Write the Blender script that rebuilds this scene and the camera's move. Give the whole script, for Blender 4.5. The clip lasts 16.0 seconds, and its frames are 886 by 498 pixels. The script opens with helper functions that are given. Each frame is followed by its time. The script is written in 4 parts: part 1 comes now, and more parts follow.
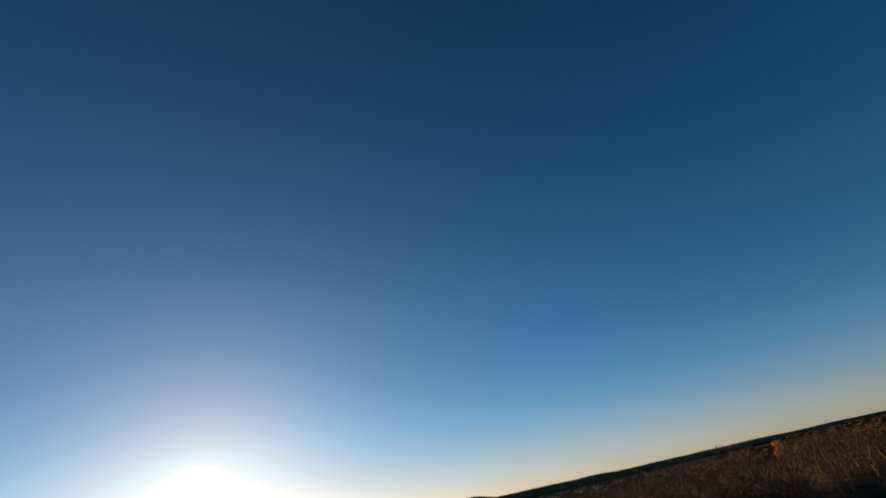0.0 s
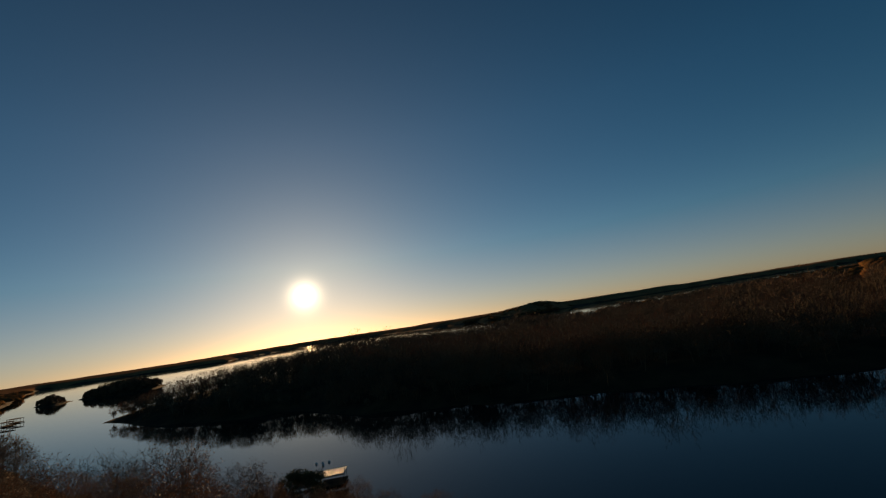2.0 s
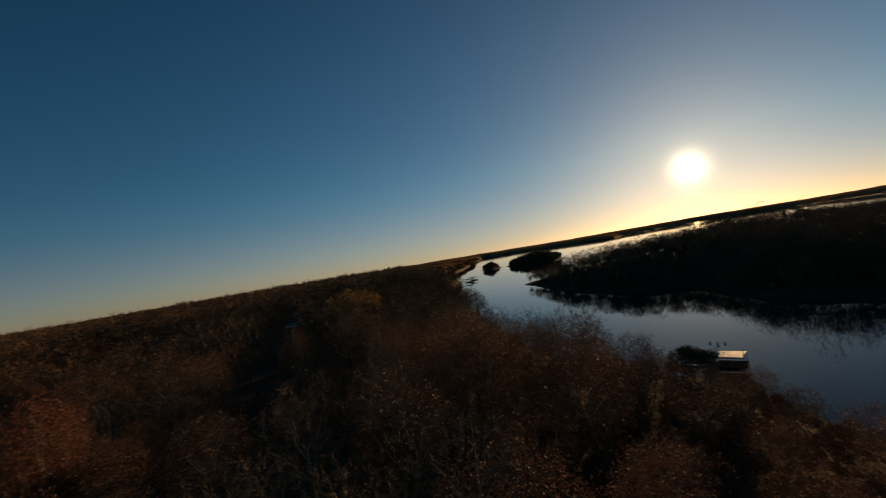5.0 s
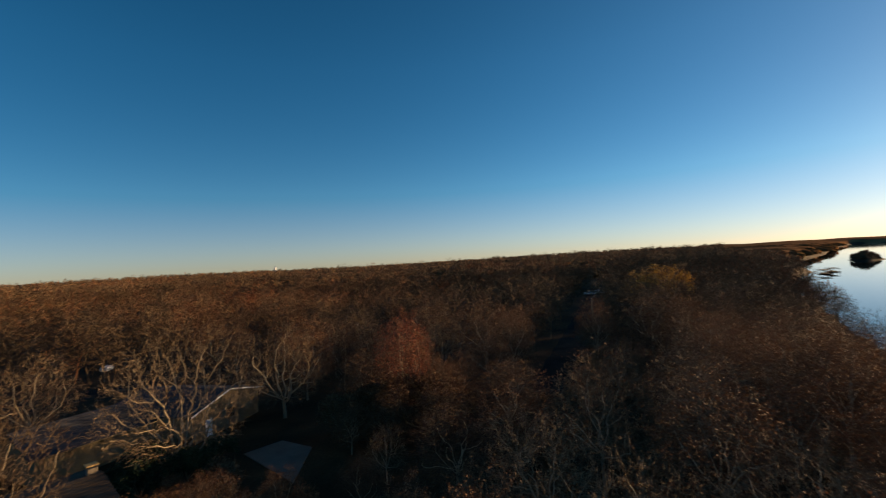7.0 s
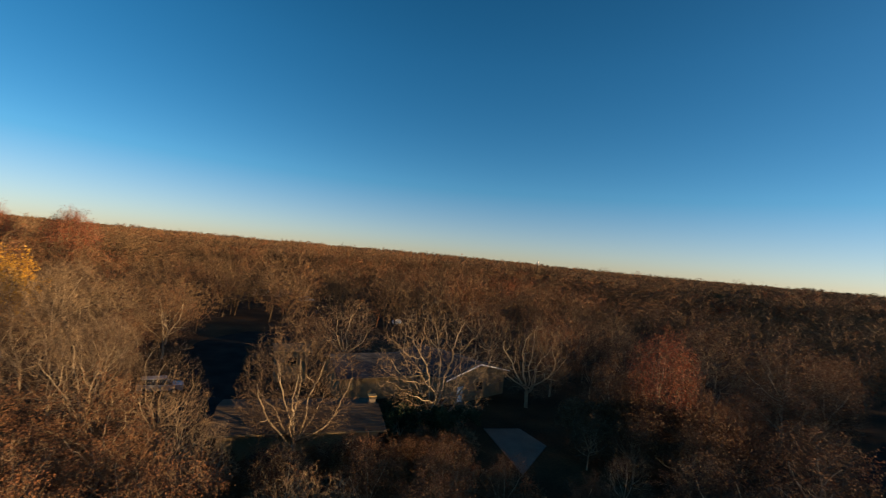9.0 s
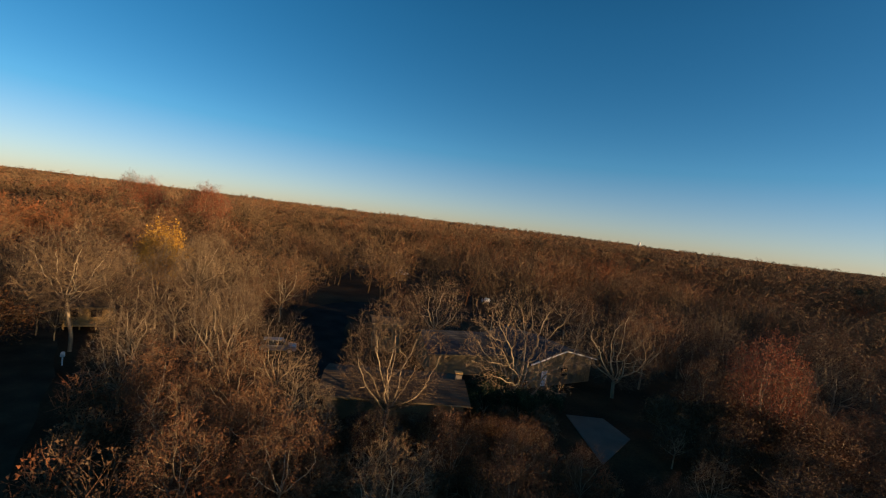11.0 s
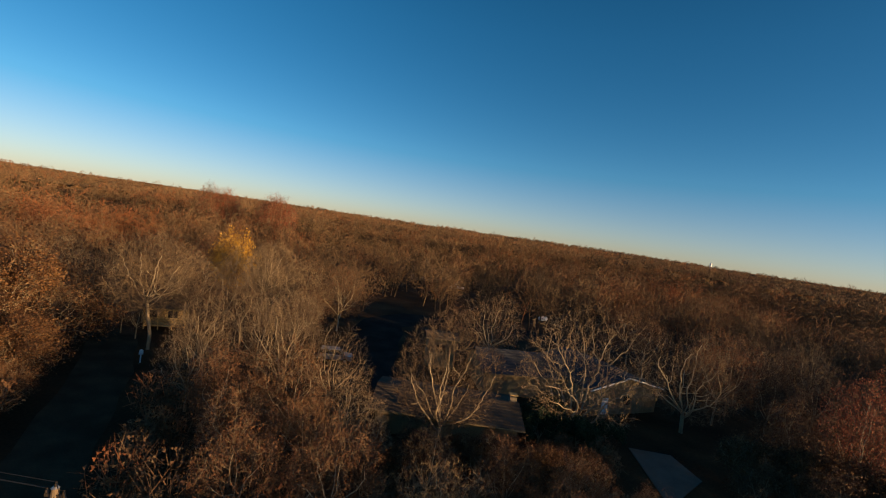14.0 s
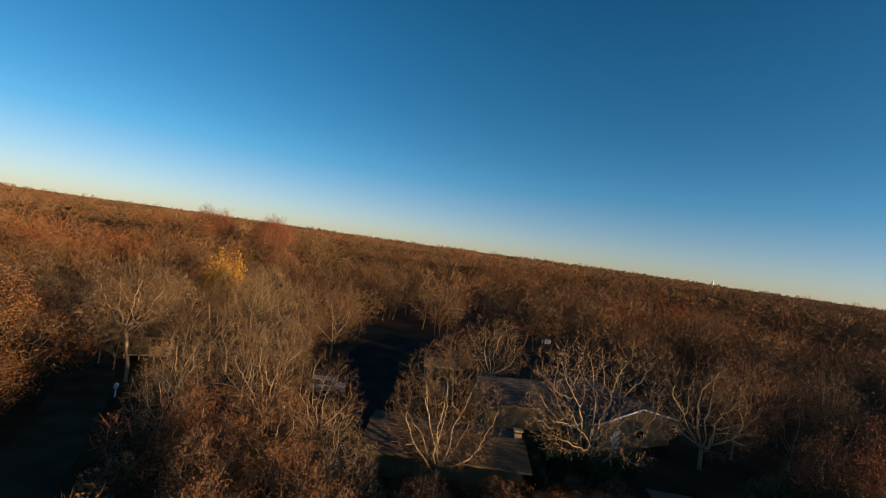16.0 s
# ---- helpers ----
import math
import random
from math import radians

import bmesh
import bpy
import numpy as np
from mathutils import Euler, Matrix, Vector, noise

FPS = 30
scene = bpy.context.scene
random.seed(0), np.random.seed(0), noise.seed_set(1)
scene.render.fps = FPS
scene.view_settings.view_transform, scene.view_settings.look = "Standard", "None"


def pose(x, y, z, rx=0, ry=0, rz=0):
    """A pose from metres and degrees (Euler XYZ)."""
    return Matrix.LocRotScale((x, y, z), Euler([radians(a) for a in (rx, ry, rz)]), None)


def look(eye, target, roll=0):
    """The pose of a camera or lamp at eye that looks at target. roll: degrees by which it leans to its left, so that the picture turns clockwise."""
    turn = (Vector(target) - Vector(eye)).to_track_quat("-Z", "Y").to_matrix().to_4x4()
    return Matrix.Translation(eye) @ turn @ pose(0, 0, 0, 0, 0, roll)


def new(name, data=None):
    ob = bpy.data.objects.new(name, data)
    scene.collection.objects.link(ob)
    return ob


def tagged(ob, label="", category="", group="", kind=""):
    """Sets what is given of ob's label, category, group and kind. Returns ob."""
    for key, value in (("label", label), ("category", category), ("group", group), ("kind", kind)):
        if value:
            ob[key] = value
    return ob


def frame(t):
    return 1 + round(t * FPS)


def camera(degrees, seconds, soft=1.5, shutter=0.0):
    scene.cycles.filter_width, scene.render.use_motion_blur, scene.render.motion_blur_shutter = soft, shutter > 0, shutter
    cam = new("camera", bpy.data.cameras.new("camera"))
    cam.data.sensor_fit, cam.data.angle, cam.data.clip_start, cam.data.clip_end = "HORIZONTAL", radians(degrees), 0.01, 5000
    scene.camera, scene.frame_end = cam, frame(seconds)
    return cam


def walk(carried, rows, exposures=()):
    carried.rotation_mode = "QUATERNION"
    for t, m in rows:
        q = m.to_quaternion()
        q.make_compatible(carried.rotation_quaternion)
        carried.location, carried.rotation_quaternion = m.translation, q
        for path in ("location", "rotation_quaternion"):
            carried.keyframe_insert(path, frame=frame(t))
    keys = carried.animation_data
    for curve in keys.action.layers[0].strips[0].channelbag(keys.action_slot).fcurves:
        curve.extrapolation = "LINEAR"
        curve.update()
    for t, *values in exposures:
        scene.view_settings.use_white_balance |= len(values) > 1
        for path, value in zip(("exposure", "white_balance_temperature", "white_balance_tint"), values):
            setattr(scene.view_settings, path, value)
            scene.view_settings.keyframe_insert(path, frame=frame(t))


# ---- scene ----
LENS = 89.3
cam = camera(LENS, 16.0, soft=1.1, shutter=0.3)
walk(cam, [
    (0, pose(-1.56, -0.16, 16.90, 120.22, 10.97, -144.59)),
    (0.5, pose(-1.56, -0.16, 16.90, 112.16, 7.84, -142.80)),
    (1, pose(-1.61, -0.20, 16.85, 109.07, 4.39, -138.78)),
    (1.5, pose(-1.42, -0.30, 17.28, 104.33, 6.18, -137.19)),
    (2, pose(-1.05, -0.22, 17.96, 99.15, 8.77, -135.75)),
    (2.5, pose(-0.63, -0.23, 18.25, 95.41, 9.70, -134.67)),
    (3, pose(-0.23, -0.44, 17.78, 92.88, 9.70, -127.13)),
    (5.5, pose(-1.76, -0.90, 18.52, 91.97, 8.35, -79.56)),
    (6, pose(-1.54, -1.11, 18.53, 92.00, 6.69, -69.99)),
    (6.5, pose(-1.59, -0.62, 18.73, 91.80, 5.24, -60.91)),
    (7, pose(-1.13, -0.07, 18.76, 91.65, 3.35, -51.98)),
    (7.5, pose(-0.38, 0.69, 18.45, 91.58, 0.91, -43.10)),
    (8, pose(-0.31, 1.18, 18.44, 91.57, -0.67, -34.95)),
    (8.5, pose(-0.34, 1.44, 18.10, 91.88, -3.16, -27.16)),
    (9, pose(0.20, 1.54, 18.41, 91.02, -5.36, -19.49)),
    (11.5, pose(-0.07, -0.22, 19.74, 86.11, -7.63, -3.99)),
    (12, pose(0.05, -0.10, 19.77, 86.05, -8.24, 0.13)),
    (12.5, pose(0.00, -0.00, 19.66, 86.45, -8.22, 0.51)),
    (13, pose(-0.01, 0.11, 19.75, 86.57, -8.87, 0.33)),
    (13.5, pose(0.01, 0.32, 19.77, 86.84, -8.54, 0.11)),
    (14, pose(-0.09, 0.75, 19.77, 87.32, -8.49, -0.30)),
    (14.5, pose(-0.12, 1.19, 19.72, 87.58, -8.18, -0.47)),
    (15, pose(-0.04, 2.01, 19.83, 88.31, -8.04, -0.44)),
    (15.5, pose(0.10, 2.96, 19.78, 89.32, -8.16, -0.32)),
    (16, pose(0.20, 3.77, 20.01, 89.85, -8.07, -0.26)),
], exposures=[
    (0.0, 0.4, 7500, 15), (0.5, 0.05, 8000, 15), (1.5, -0.35, 8600, 14), (3.0, -0.45, 9000, 14), (5.5, -0.2, 8500, 13), (7.0, 0.85, 7500, 11), (9.0, 1.12, 7500, 11), (12.0, 0.98, 7500, 11), (16.0, 0.98, 7500, 11),
])

# ---- world, sun ----
SUN_BEARING, SUN_HEIGHT = 119.3, 5.6
SUN_DIR = Vector((math.sin(radians(SUN_BEARING)) * math.cos(radians(SUN_HEIGHT)),
                  math.cos(radians(SUN_BEARING)) * math.cos(radians(SUN_HEIGHT)),
                  math.sin(radians(SUN_HEIGHT))))


def build_world():
    world = bpy.data.worlds.new("evening_sky")
    scene.world = world
    world.use_nodes = True
    nt = world.node_tree
    nt.nodes.clear()
    N, L = nt.nodes.new, nt.links.new
    out = N("ShaderNodeOutputWorld")
    sky = N("ShaderNodeTexSky")
    sky.sky_type = "NISHITA"
    sky.sun_disc = False
    sky.sun_elevation = radians(SUN_HEIGHT)
    sky.sun_rotation = radians(SUN_BEARING)
    sky.altitude = 200
    sky.air_density, sky.dust_density, sky.ozone_density = 0.58, 0.13, 1.7
    hue = N("ShaderNodeHueSaturation")
    tint = N("ShaderNodeVectorMath")
    tint.operation = "MULTIPLY"
    # clear deep air overhead, pale haze low down
    where = N("ShaderNodeTexCoord")
    split = N("ShaderNodeSeparateXYZ")
    L(where.outputs["Generated"], split.inputs[0])
    low_high = N("ShaderNodeMapRange")
    low_high.inputs["From Min"].default_value = 0.0
    low_high.inputs["From Max"].default_value = 0.15
    L(split.outputs["Z"], low_high.inputs["Value"])
    air = N("ShaderNodeMix")
    air.data_type = "VECTOR"
    air.inputs[4].default_value = (1.05, 0.97, 1.11)
    air.inputs[5].default_value = (0.95, 0.985, 0.97)
    L(low_high.outputs[0], air.inputs[0])
    L(air.outputs[1], tint.inputs[1])
    depth = N("ShaderNodeMapRange")
    depth.inputs["From Max"].default_value = 0.15
    depth.inputs["To Min"].default_value = 0.95
    depth.inputs["To Max"].default_value = 1.3
    L(split.outputs["Z"], depth.inputs["Value"])
    L(depth.outputs[0], hue.inputs["Saturation"])
    level = N("ShaderNodeValToRGB")
    el = level.color_ramp.elements
    for at, v in ((0.0, 0.62), (0.05, 0.74), (0.16, 0.98), (0.40, 1.0), (0.8, 0.75)):
        e = el[0] if at == 0 else el[len(el) - 1] if at == 0.8 else el.new(at)
        e.position, e.color = at, (v, v, v, 1)
    L(split.outputs["Z"], level.inputs["Fac"])
    graded_sky = N("ShaderNodeVectorMath")
    graded_sky.operation = "MULTIPLY"
    L(sky.outputs[0], graded_sky.inputs[0])
    L(level.outputs["Color"], graded_sky.inputs[1])
    bright = N("ShaderNodeVectorMath")
    bright.operation = "SCALE"
    bright.inputs["Scale"].default_value = 1.38
    L(graded_sky.outputs[0], bright.inputs[0])
    L(bright.outputs[0], tint.inputs[0])
    L(tint.outputs[0], hue.inputs["Color"])
    base = N("ShaderNodeBackground")
    base.inputs["Strength"].default_value = SKY_STRENGTH
    L(hue.outputs[0], base.inputs["Color"])
    # the sun's own disc and the bright haze close about it
    co = N("ShaderNodeTexCoord")
    dot = N("ShaderNodeVectorMath")
    dot.operation = "DOT_PRODUCT"
    dot.inputs[1].default_value = SUN_DIR
    L(co.outputs["Generated"], dot.inputs[0])
    ang = N("ShaderNodeMath")
    ang.operation = "ARCCOSINE"
    L(dot.outputs["Value"], ang.inputs[0])

    def halo(width, strength, color, power=1.0):
        d = N("ShaderNodeMath")
        d.operation = "DIVIDE"
        L(ang.outputs[0], d.inputs[0])
        d.inputs[1].default_value = radians(width)
        p = N("ShaderNodeMath")
        p.operation = "POWER"
        L(d.outputs[0], p.inputs[0])
        p.inputs[1].default_value = power
        n = N("ShaderNodeMath")
        n.operation = "MULTIPLY"
        L(p.outputs[0], n.inputs[0])
        n.inputs[1].default_value = -1
        e = N("ShaderNodeMath")
        e.operation = "EXPONENT"
        L(n.outputs[0], e.inputs[0])
        s = N("ShaderNodeMath")
        s.operation = "MULTIPLY"
        L(e.outputs[0], s.inputs[0])
        s.inputs[1].default_value = strength
        b = N("ShaderNodeBackground")
        b.inputs["Color"].default_value = (*color, 1)
        L(s.outputs[0], b.inputs["Strength"])
        return b

    shader = base
    for b in (halo(1.1, 3.8, (1.0, 0.91, 0.74), 1.4), halo(4.5, 0.095, (1.0, 0.84, 0.62)), halo(17.0, 0.095, (0.94, 0.93, 0.96))):
        add = N("ShaderNodeAddShader")
        L(shader.outputs[0], add.inputs[0])
        L(b.outputs[0], add.inputs[1])
        shader = add
    L(shader.outputs[0], out.inputs["Surface"])


SKY_STRENGTH = 0.072
build_world()
sun = new("sun", bpy.data.lights.new("sun", "SUN"))
sun.data.energy, sun.data.angle, sun.data.color = 5.0, radians(0.6), (1.0, 0.67, 0.38)
sun.matrix_world = look(SUN_DIR * 100, (0, 0, 0))

# ---- materials ----
RNG = np.random.default_rng(7)


def material(name, stops, scale=1.0, rough=0.9, metal=0.0, bump=0.0, fine=20.0, island=0.0, per_object=0.0, hue_jitter=0.0, coords="Object", specular=0.3, through_light=0.0, tone=0.0):
    """stops: colours that a two-scale noise runs through; island / per_object: how far value varies by piece."""
    m = bpy.data.materials.new(name)
    m.use_nodes = True
    nt = m.node_tree
    N, L = nt.nodes.new, nt.links.new
    bsdf = nt.nodes["Principled BSDF"]
    bsdf.inputs["Roughness"].default_value = rough
    bsdf.inputs["Metallic"].default_value = metal
    bsdf.inputs["Specular IOR Level"].default_value = specular
    geo = N("ShaderNodeNewGeometry")
    if coords == "Object":
        tc = N("ShaderNodeTexCoord")
        src = tc.outputs["Object"]
    else:
        src = geo.outputs["Position"]
    n1 = N("ShaderNodeTexNoise")
    n1.inputs["Scale"].default_value = scale
    n1.inputs["Detail"].default_value = 4
    L(src, n1.inputs["Vector"])
    n2 = N("ShaderNodeTexNoise")
    n2.inputs["Scale"].default_value = scale * fine
    n2.inputs["Detail"].default_value = 3
    L(src, n2.inputs["Vector"])
    mix = N("ShaderNodeMath")
    mix.operation = "MULTIPLY_ADD"
    L(n2.outputs["Fac"], mix.inputs[0])
    mix.inputs[1].default_value = 0.5
    half = N("ShaderNodeMath")
    half.operation = "MULTIPLY_ADD"
    L(n1.outputs["Fac"], half.inputs[0])
    half.inputs[1].default_value = 1.2
    half.inputs[2].default_value = -0.35
    L(half.outputs[0], mix.inputs[2])
    fac = mix.outputs[0]
    if island:
        a = N("ShaderNodeMath")
        a.operation = "MULTIPLY_ADD"
        L(geo.outputs["Random Per Island"], a.inputs[0])
        a.inputs[1].default_value = island
        L(fac, a.inputs[2])
        s = N("ShaderNodeMath")
        s.operation = "SUBTRACT"
        L(a.outputs[0], s.inputs[0])
        s.inputs[1].default_value = island / 2
        fac = s.outputs[0]
    if tone:
        att = N("ShaderNodeAttribute")
        att.attribute_name = "tone"
        a = N("ShaderNodeMath")
        a.operation = "MULTIPLY_ADD"
        L(att.outputs["Fac"], a.inputs[0])
        a.inputs[1].default_value = tone
        L(fac, a.inputs[2])
        s = N("ShaderNodeMath")
        s.operation = "SUBTRACT"
        L(a.outputs[0], s.inputs[0])
        s.inputs[1].default_value = tone / 2
        fac = s.outputs[0]
    if per_object:
        info = N("ShaderNodeObjectInfo")
        a = N("ShaderNodeMath")
        a.operation = "MULTIPLY_ADD"
        L(info.outputs["Random"], a.inputs[0])
        a.inputs[1].default_value = per_object
        L(fac, a.inputs[2])
        s = N("ShaderNodeMath")
        s.operation = "SUBTRACT"
        L(a.outputs[0], s.inputs[0])
        s.inputs[1].default_value = per_object / 2
        fac = s.outputs[0]
    ramp = N("ShaderNodeValToRGB")
    el = ramp.color_ramp.elements
    while len(el) < len(stops):
        el.new(0.5)
    for i, c in enumerate(stops):
        el[i].position = 0.15 + 0.7 * i / max(1, len(stops) - 1)
        el[i].color = (*c, 1)
    L(fac, ramp.inputs["Fac"])
    L(ramp.outputs["Color"], bsdf.inputs["Base Color"])
    if through_light:
        tr = N("ShaderNodeBsdfTranslucent")
        L(ramp.outputs["Color"], tr.inputs["Color"])
        ms = N("ShaderNodeMixShader")
        ms.inputs["Fac"].default_value = through_light
        L(bsdf.outputs[0], ms.inputs[1])
        L(tr.outputs[0], ms.inputs[2])
        L(ms.outputs[0], nt.nodes["Material Output"].inputs["Surface"])
    if bump:
        b = N("ShaderNodeBump")
        b.inputs["Strength"].default_value = bump
        b.inputs["Distance"].default_value = 0.05
        L(n2.outputs["Fac"], b.inputs["Height"])
        L(b.outputs["Normal"], bsdf.inputs["Normal"])
    return m


M_BARK = material("oak_bark", [(0.15, 0.113, 0.075), (0.28, 0.22, 0.142), (0.43, 0.345, 0.225)], 0.6, 0.9, bump=0.5, per_object=0.3)
M_TWIG = material("twigs", [(0.062, 0.039, 0.024), (0.125, 0.086, 0.05), (0.19, 0.135, 0.08), (0.28, 0.205, 0.125)], 0.4, 0.9, island=0.35, per_object=0.5)
M_RUSSET = material("russet_leaves", [(0.03, 0.016, 0.009), (0.075, 0.038, 0.018), (0.11, 0.049, 0.022), (0.15, 0.075, 0.033), (0.165, 0.068, 0.03)], 0.3, 0.75, island=0.45, per_object=0.7, through_light=0.15)
M_SCRUB = material("scrub_leaves", [(0.04, 0.0192, 0.0096), (0.088, 0.0416, 0.0176), (0.144, 0.064, 0.0256), (0.184, 0.1, 0.04)], 0.3, 0.75, island=0.7, per_object=0.5, through_light=0.15)
M_RED = material("red_leaves", [(0.11, 0.03, 0.016), (0.23, 0.066, 0.033), (0.30, 0.115, 0.048)], 0.3, 0.7, island=0.35, through_light=0.2)
M_YELLOW = material("yellow_leaves", [(0.22, 0.11, 0.02), (0.42, 0.22, 0.03), (0.5, 0.32, 0.06)], 0.3, 0.7, island=0.6, through_light=0.2)
M_GREEN = material("evergreen_leaves", [(0.012, 0.022, 0.010), (0.03, 0.05, 0.02), (0.06, 0.08, 0.03)], 0.5, 0.8, island=0.6, per_object=0.3)
M_WOODS = material("woods_twigs", [(0.056, 0.037, 0.020), (0.107, 0.071, 0.038), (0.158, 0.103, 0.055), (0.143, 0.081, 0.041), (0.168, 0.077, 0.036), (0.204, 0.073, 0.030)], 0.11, 0.9, island=0.1, fine=5.0, coords="Position", tone=0.7)
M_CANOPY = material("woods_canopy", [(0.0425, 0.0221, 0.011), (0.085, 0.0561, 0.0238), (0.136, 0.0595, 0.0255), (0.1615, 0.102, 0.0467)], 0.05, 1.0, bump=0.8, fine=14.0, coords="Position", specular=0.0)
# lighter than woods_canopy: low sun on crown sides and haze put into the colour
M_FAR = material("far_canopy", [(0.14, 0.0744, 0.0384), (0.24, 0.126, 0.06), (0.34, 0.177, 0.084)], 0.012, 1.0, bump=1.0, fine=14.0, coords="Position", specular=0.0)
M_LITTER = material("leaf_litter", [(0.0165, 0.0105, 0.006), (0.0413, 0.0237, 0.012), (0.075, 0.0398, 0.0186), (0.12, 0.0663, 0.03)], 0.12, 1.0, bump=0.6, fine=30.0, coords="Position", specular=0.1)
M_ASPHALT = material("asphalt", [(0.0144, 0.0128, 0.0112), (0.0256, 0.0232, 0.0208), (0.044, 0.0368, 0.0288)], 0.3, 1.0, bump=0.3, fine=40.0, coords="Position", specular=0.05)
M_DIRT = material("packed_dirt", [(0.036, 0.025, 0.016), (0.066, 0.047, 0.029), (0.11, 0.076, 0.045)], 0.35, 1.0, bump=0.5, fine=30.0, coords="Position", specular=0.05)
M_CONCRETE = material("concrete", [(0.09, 0.075, 0.0585), (0.135, 0.114, 0.0885), (0.18, 0.1537, 0.12)], 0.4, 0.85, bump=0.2, fine=20.0, coords="Position")
M_SHINGLE = material("grey_shingle", [(0.052, 0.04, 0.03), (0.088, 0.068, 0.05), (0.125, 0.098, 0.072)], 0.5, 0.95, bump=0.4, fine=18.0, specular=0.1)
M_SLATE = material("dark_slate", [(0.018, 0.02, 0.024), (0.035, 0.038, 0.045), (0.06, 0.062, 0.07)], 0.5, 0.85, bump=0.4, fine=18.0)
M_SIDING = material("tan_siding", [(0.15, 0.108, 0.0612), (0.225, 0.166, 0.0952), (0.27, 0.202, 0.122)], 0.5, 0.8, bump=0.2)
M_OLIVE = material("olive_siding", [(0.145, 0.112, 0.06), (0.221, 0.168, 0.09), (0.272, 0.208, 0.112)], 0.5, 0.8, bump=0.2)
M_YWOOD = material("golden_wood", [(0.30, 0.19, 0.07), (0.44, 0.29, 0.11), (0.52, 0.37, 0.17)], 0.6, 0.75, bump=0.2)
M_WHITE = material("white_paint", [(0.62, 0.61, 0.58), (0.76, 0.75, 0.72), (0.82, 0.81, 0.79)], 0.8, 0.6)
M_PALE = material("pale_siding", [(0.30, 0.23, 0.18), (0.40, 0.32, 0.26), (0.48, 0.40, 0.33)], 0.5, 0.8, bump=0.2)
M_DARK = material("dark_timber", [(0.015, 0.013, 0.011), (0.035, 0.028, 0.022), (0.055, 0.044, 0.034)], 0.8, 1.0, bump=0.3, specular=0.05)
M_POLE = material("weathered_pole", [(0.09, 0.065, 0.04), (0.17, 0.125, 0.08), (0.25, 0.19, 0.12)], 1.2, 0.9, bump=0.4)
M_DECK = material("dock_roof", [(0.36, 0.28, 0.17), (0.48, 0.38, 0.24), (0.56, 0.46, 0.31)], 0.7, 0.45, bump=0.2, specular=0.5)
M_METAL = material("galvanised_steel", [(0.25, 0.25, 0.25), (0.38, 0.38, 0.38)], 1.0, 0.4, metal=0.8)
M_CARPAINT = material("silver_paint", [(0.20, 0.21, 0.22), (0.28, 0.29, 0.30)], 0.5, 0.3, metal=0.3, specular=0.5)
M_RUBBER = material("black_rubber", [(0.015, 0.015, 0.015), (0.03, 0.03, 0.03)], 2.0, 0.8)
M_GLASS = material("dark_glass", [(0.01, 0.012, 0.015), (0.02, 0.022, 0.025)], 0.5, 0.08, specular=0.6)
M_CABLE = material("black_cable", [(0.01, 0.01, 0.01), (0.025, 0.025, 0.025)], 1.0, 0.6)


def water_material():
    m = bpy.data.materials.new("lake_water")
    m.use_nodes = True
    nt = m.node_tree
    N, L = nt.nodes.new, nt.links.new
    b = nt.nodes["Principled BSDF"]
    b.inputs["Base Color"].default_value = (0.005, 0.008, 0.01, 1)
    b.inputs["Roughness"].default_value = 0.03
    b.inputs["IOR"].default_value = 1.33
    b.inputs["Specular IOR Level"].default_value = 0.45
    geo = N("ShaderNodeNewGeometry")
    bump = N("ShaderNodeBump")
    bump.inputs["Strength"].default_value = 0.02
    bump.inputs["Distance"].default_value = 0.3
    n1 = N("ShaderNodeTexNoise")
    n1.inputs["Scale"].default_value = 0.5
    n1.inputs["Detail"].default_value = 5
    L(geo.outputs["Position"], n1.inputs["Vector"])
    L(n1.outputs["Fac"], bump.inputs["Height"])
    L(bump.outputs["Normal"], b.inputs["Normal"])
    return m


M_WATER = water_material()

# ---- mesh helpers ----


def fast_mesh(name, verts, faces, mat, smooth=False):
    """One mesh from arrays: verts n x 3, faces m x k."""
    verts, faces = np.asarray(verts, np.float32), np.asarray(faces, np.int32)
    me = bpy.data.meshes.new(name)
    me.vertices.add(len(verts))
    me.vertices.foreach_set("co", verts.ravel())
    k = faces.shape[1]
    me.loops.add(faces.size)
    me.loops.foreach_set("vertex_index", faces.ravel())
    me.polygons.add(len(faces))
    me.polygons.foreach_set("loop_start", np.arange(0, faces.size, k, dtype=np.int32))
    me.polygons.foreach_set("loop_total", np.full(len(faces), k, np.int32))
    if smooth:
        me.polygons.foreach_set("use_smooth", np.ones(len(faces), bool))
    me.update(calc_edges=True)
    me.materials.append(mat)
    return me


def part(name, bm, mat, parent=None, label=""):
    """Links a bmesh as one mesh object, under a thing or a part."""
    me = bpy.data.meshes.new(name)
    bmesh.ops.recalc_face_normals(bm, faces=bm.faces)
    bm.to_mesh(me)
    bm.free()
    me.materials.append(mat)
    ob = new(name, me)
    if parent:
        ob.parent = parent
    if label:
        ob["label"] = label
    return ob


def thing(name, m, label, category, group=""):
    ob = new(name)
    ob.matrix_world = m
    return tagged(ob, label, category, group)


def box(bm, x0, y0, z0, x1, y1, z1, bevel=0.0):
    r = bmesh.ops.create_cube(bm, size=1)
    bmesh.ops.transform(bm, verts=r["verts"], matrix=Matrix.Translation(((x0 + x1) / 2, (y0 + y1) / 2, (z0 + z1) / 2)) @ Matrix.Diagonal((x1 - x0, y1 - y0, z1 - z0, 1)))
    if bevel:
        edges = list({e for v in r["verts"] for e in v.link_edges})
        bmesh.ops.bevel(bm, geom=edges, offset=bevel, segments=1, affect="EDGES")
    return bm


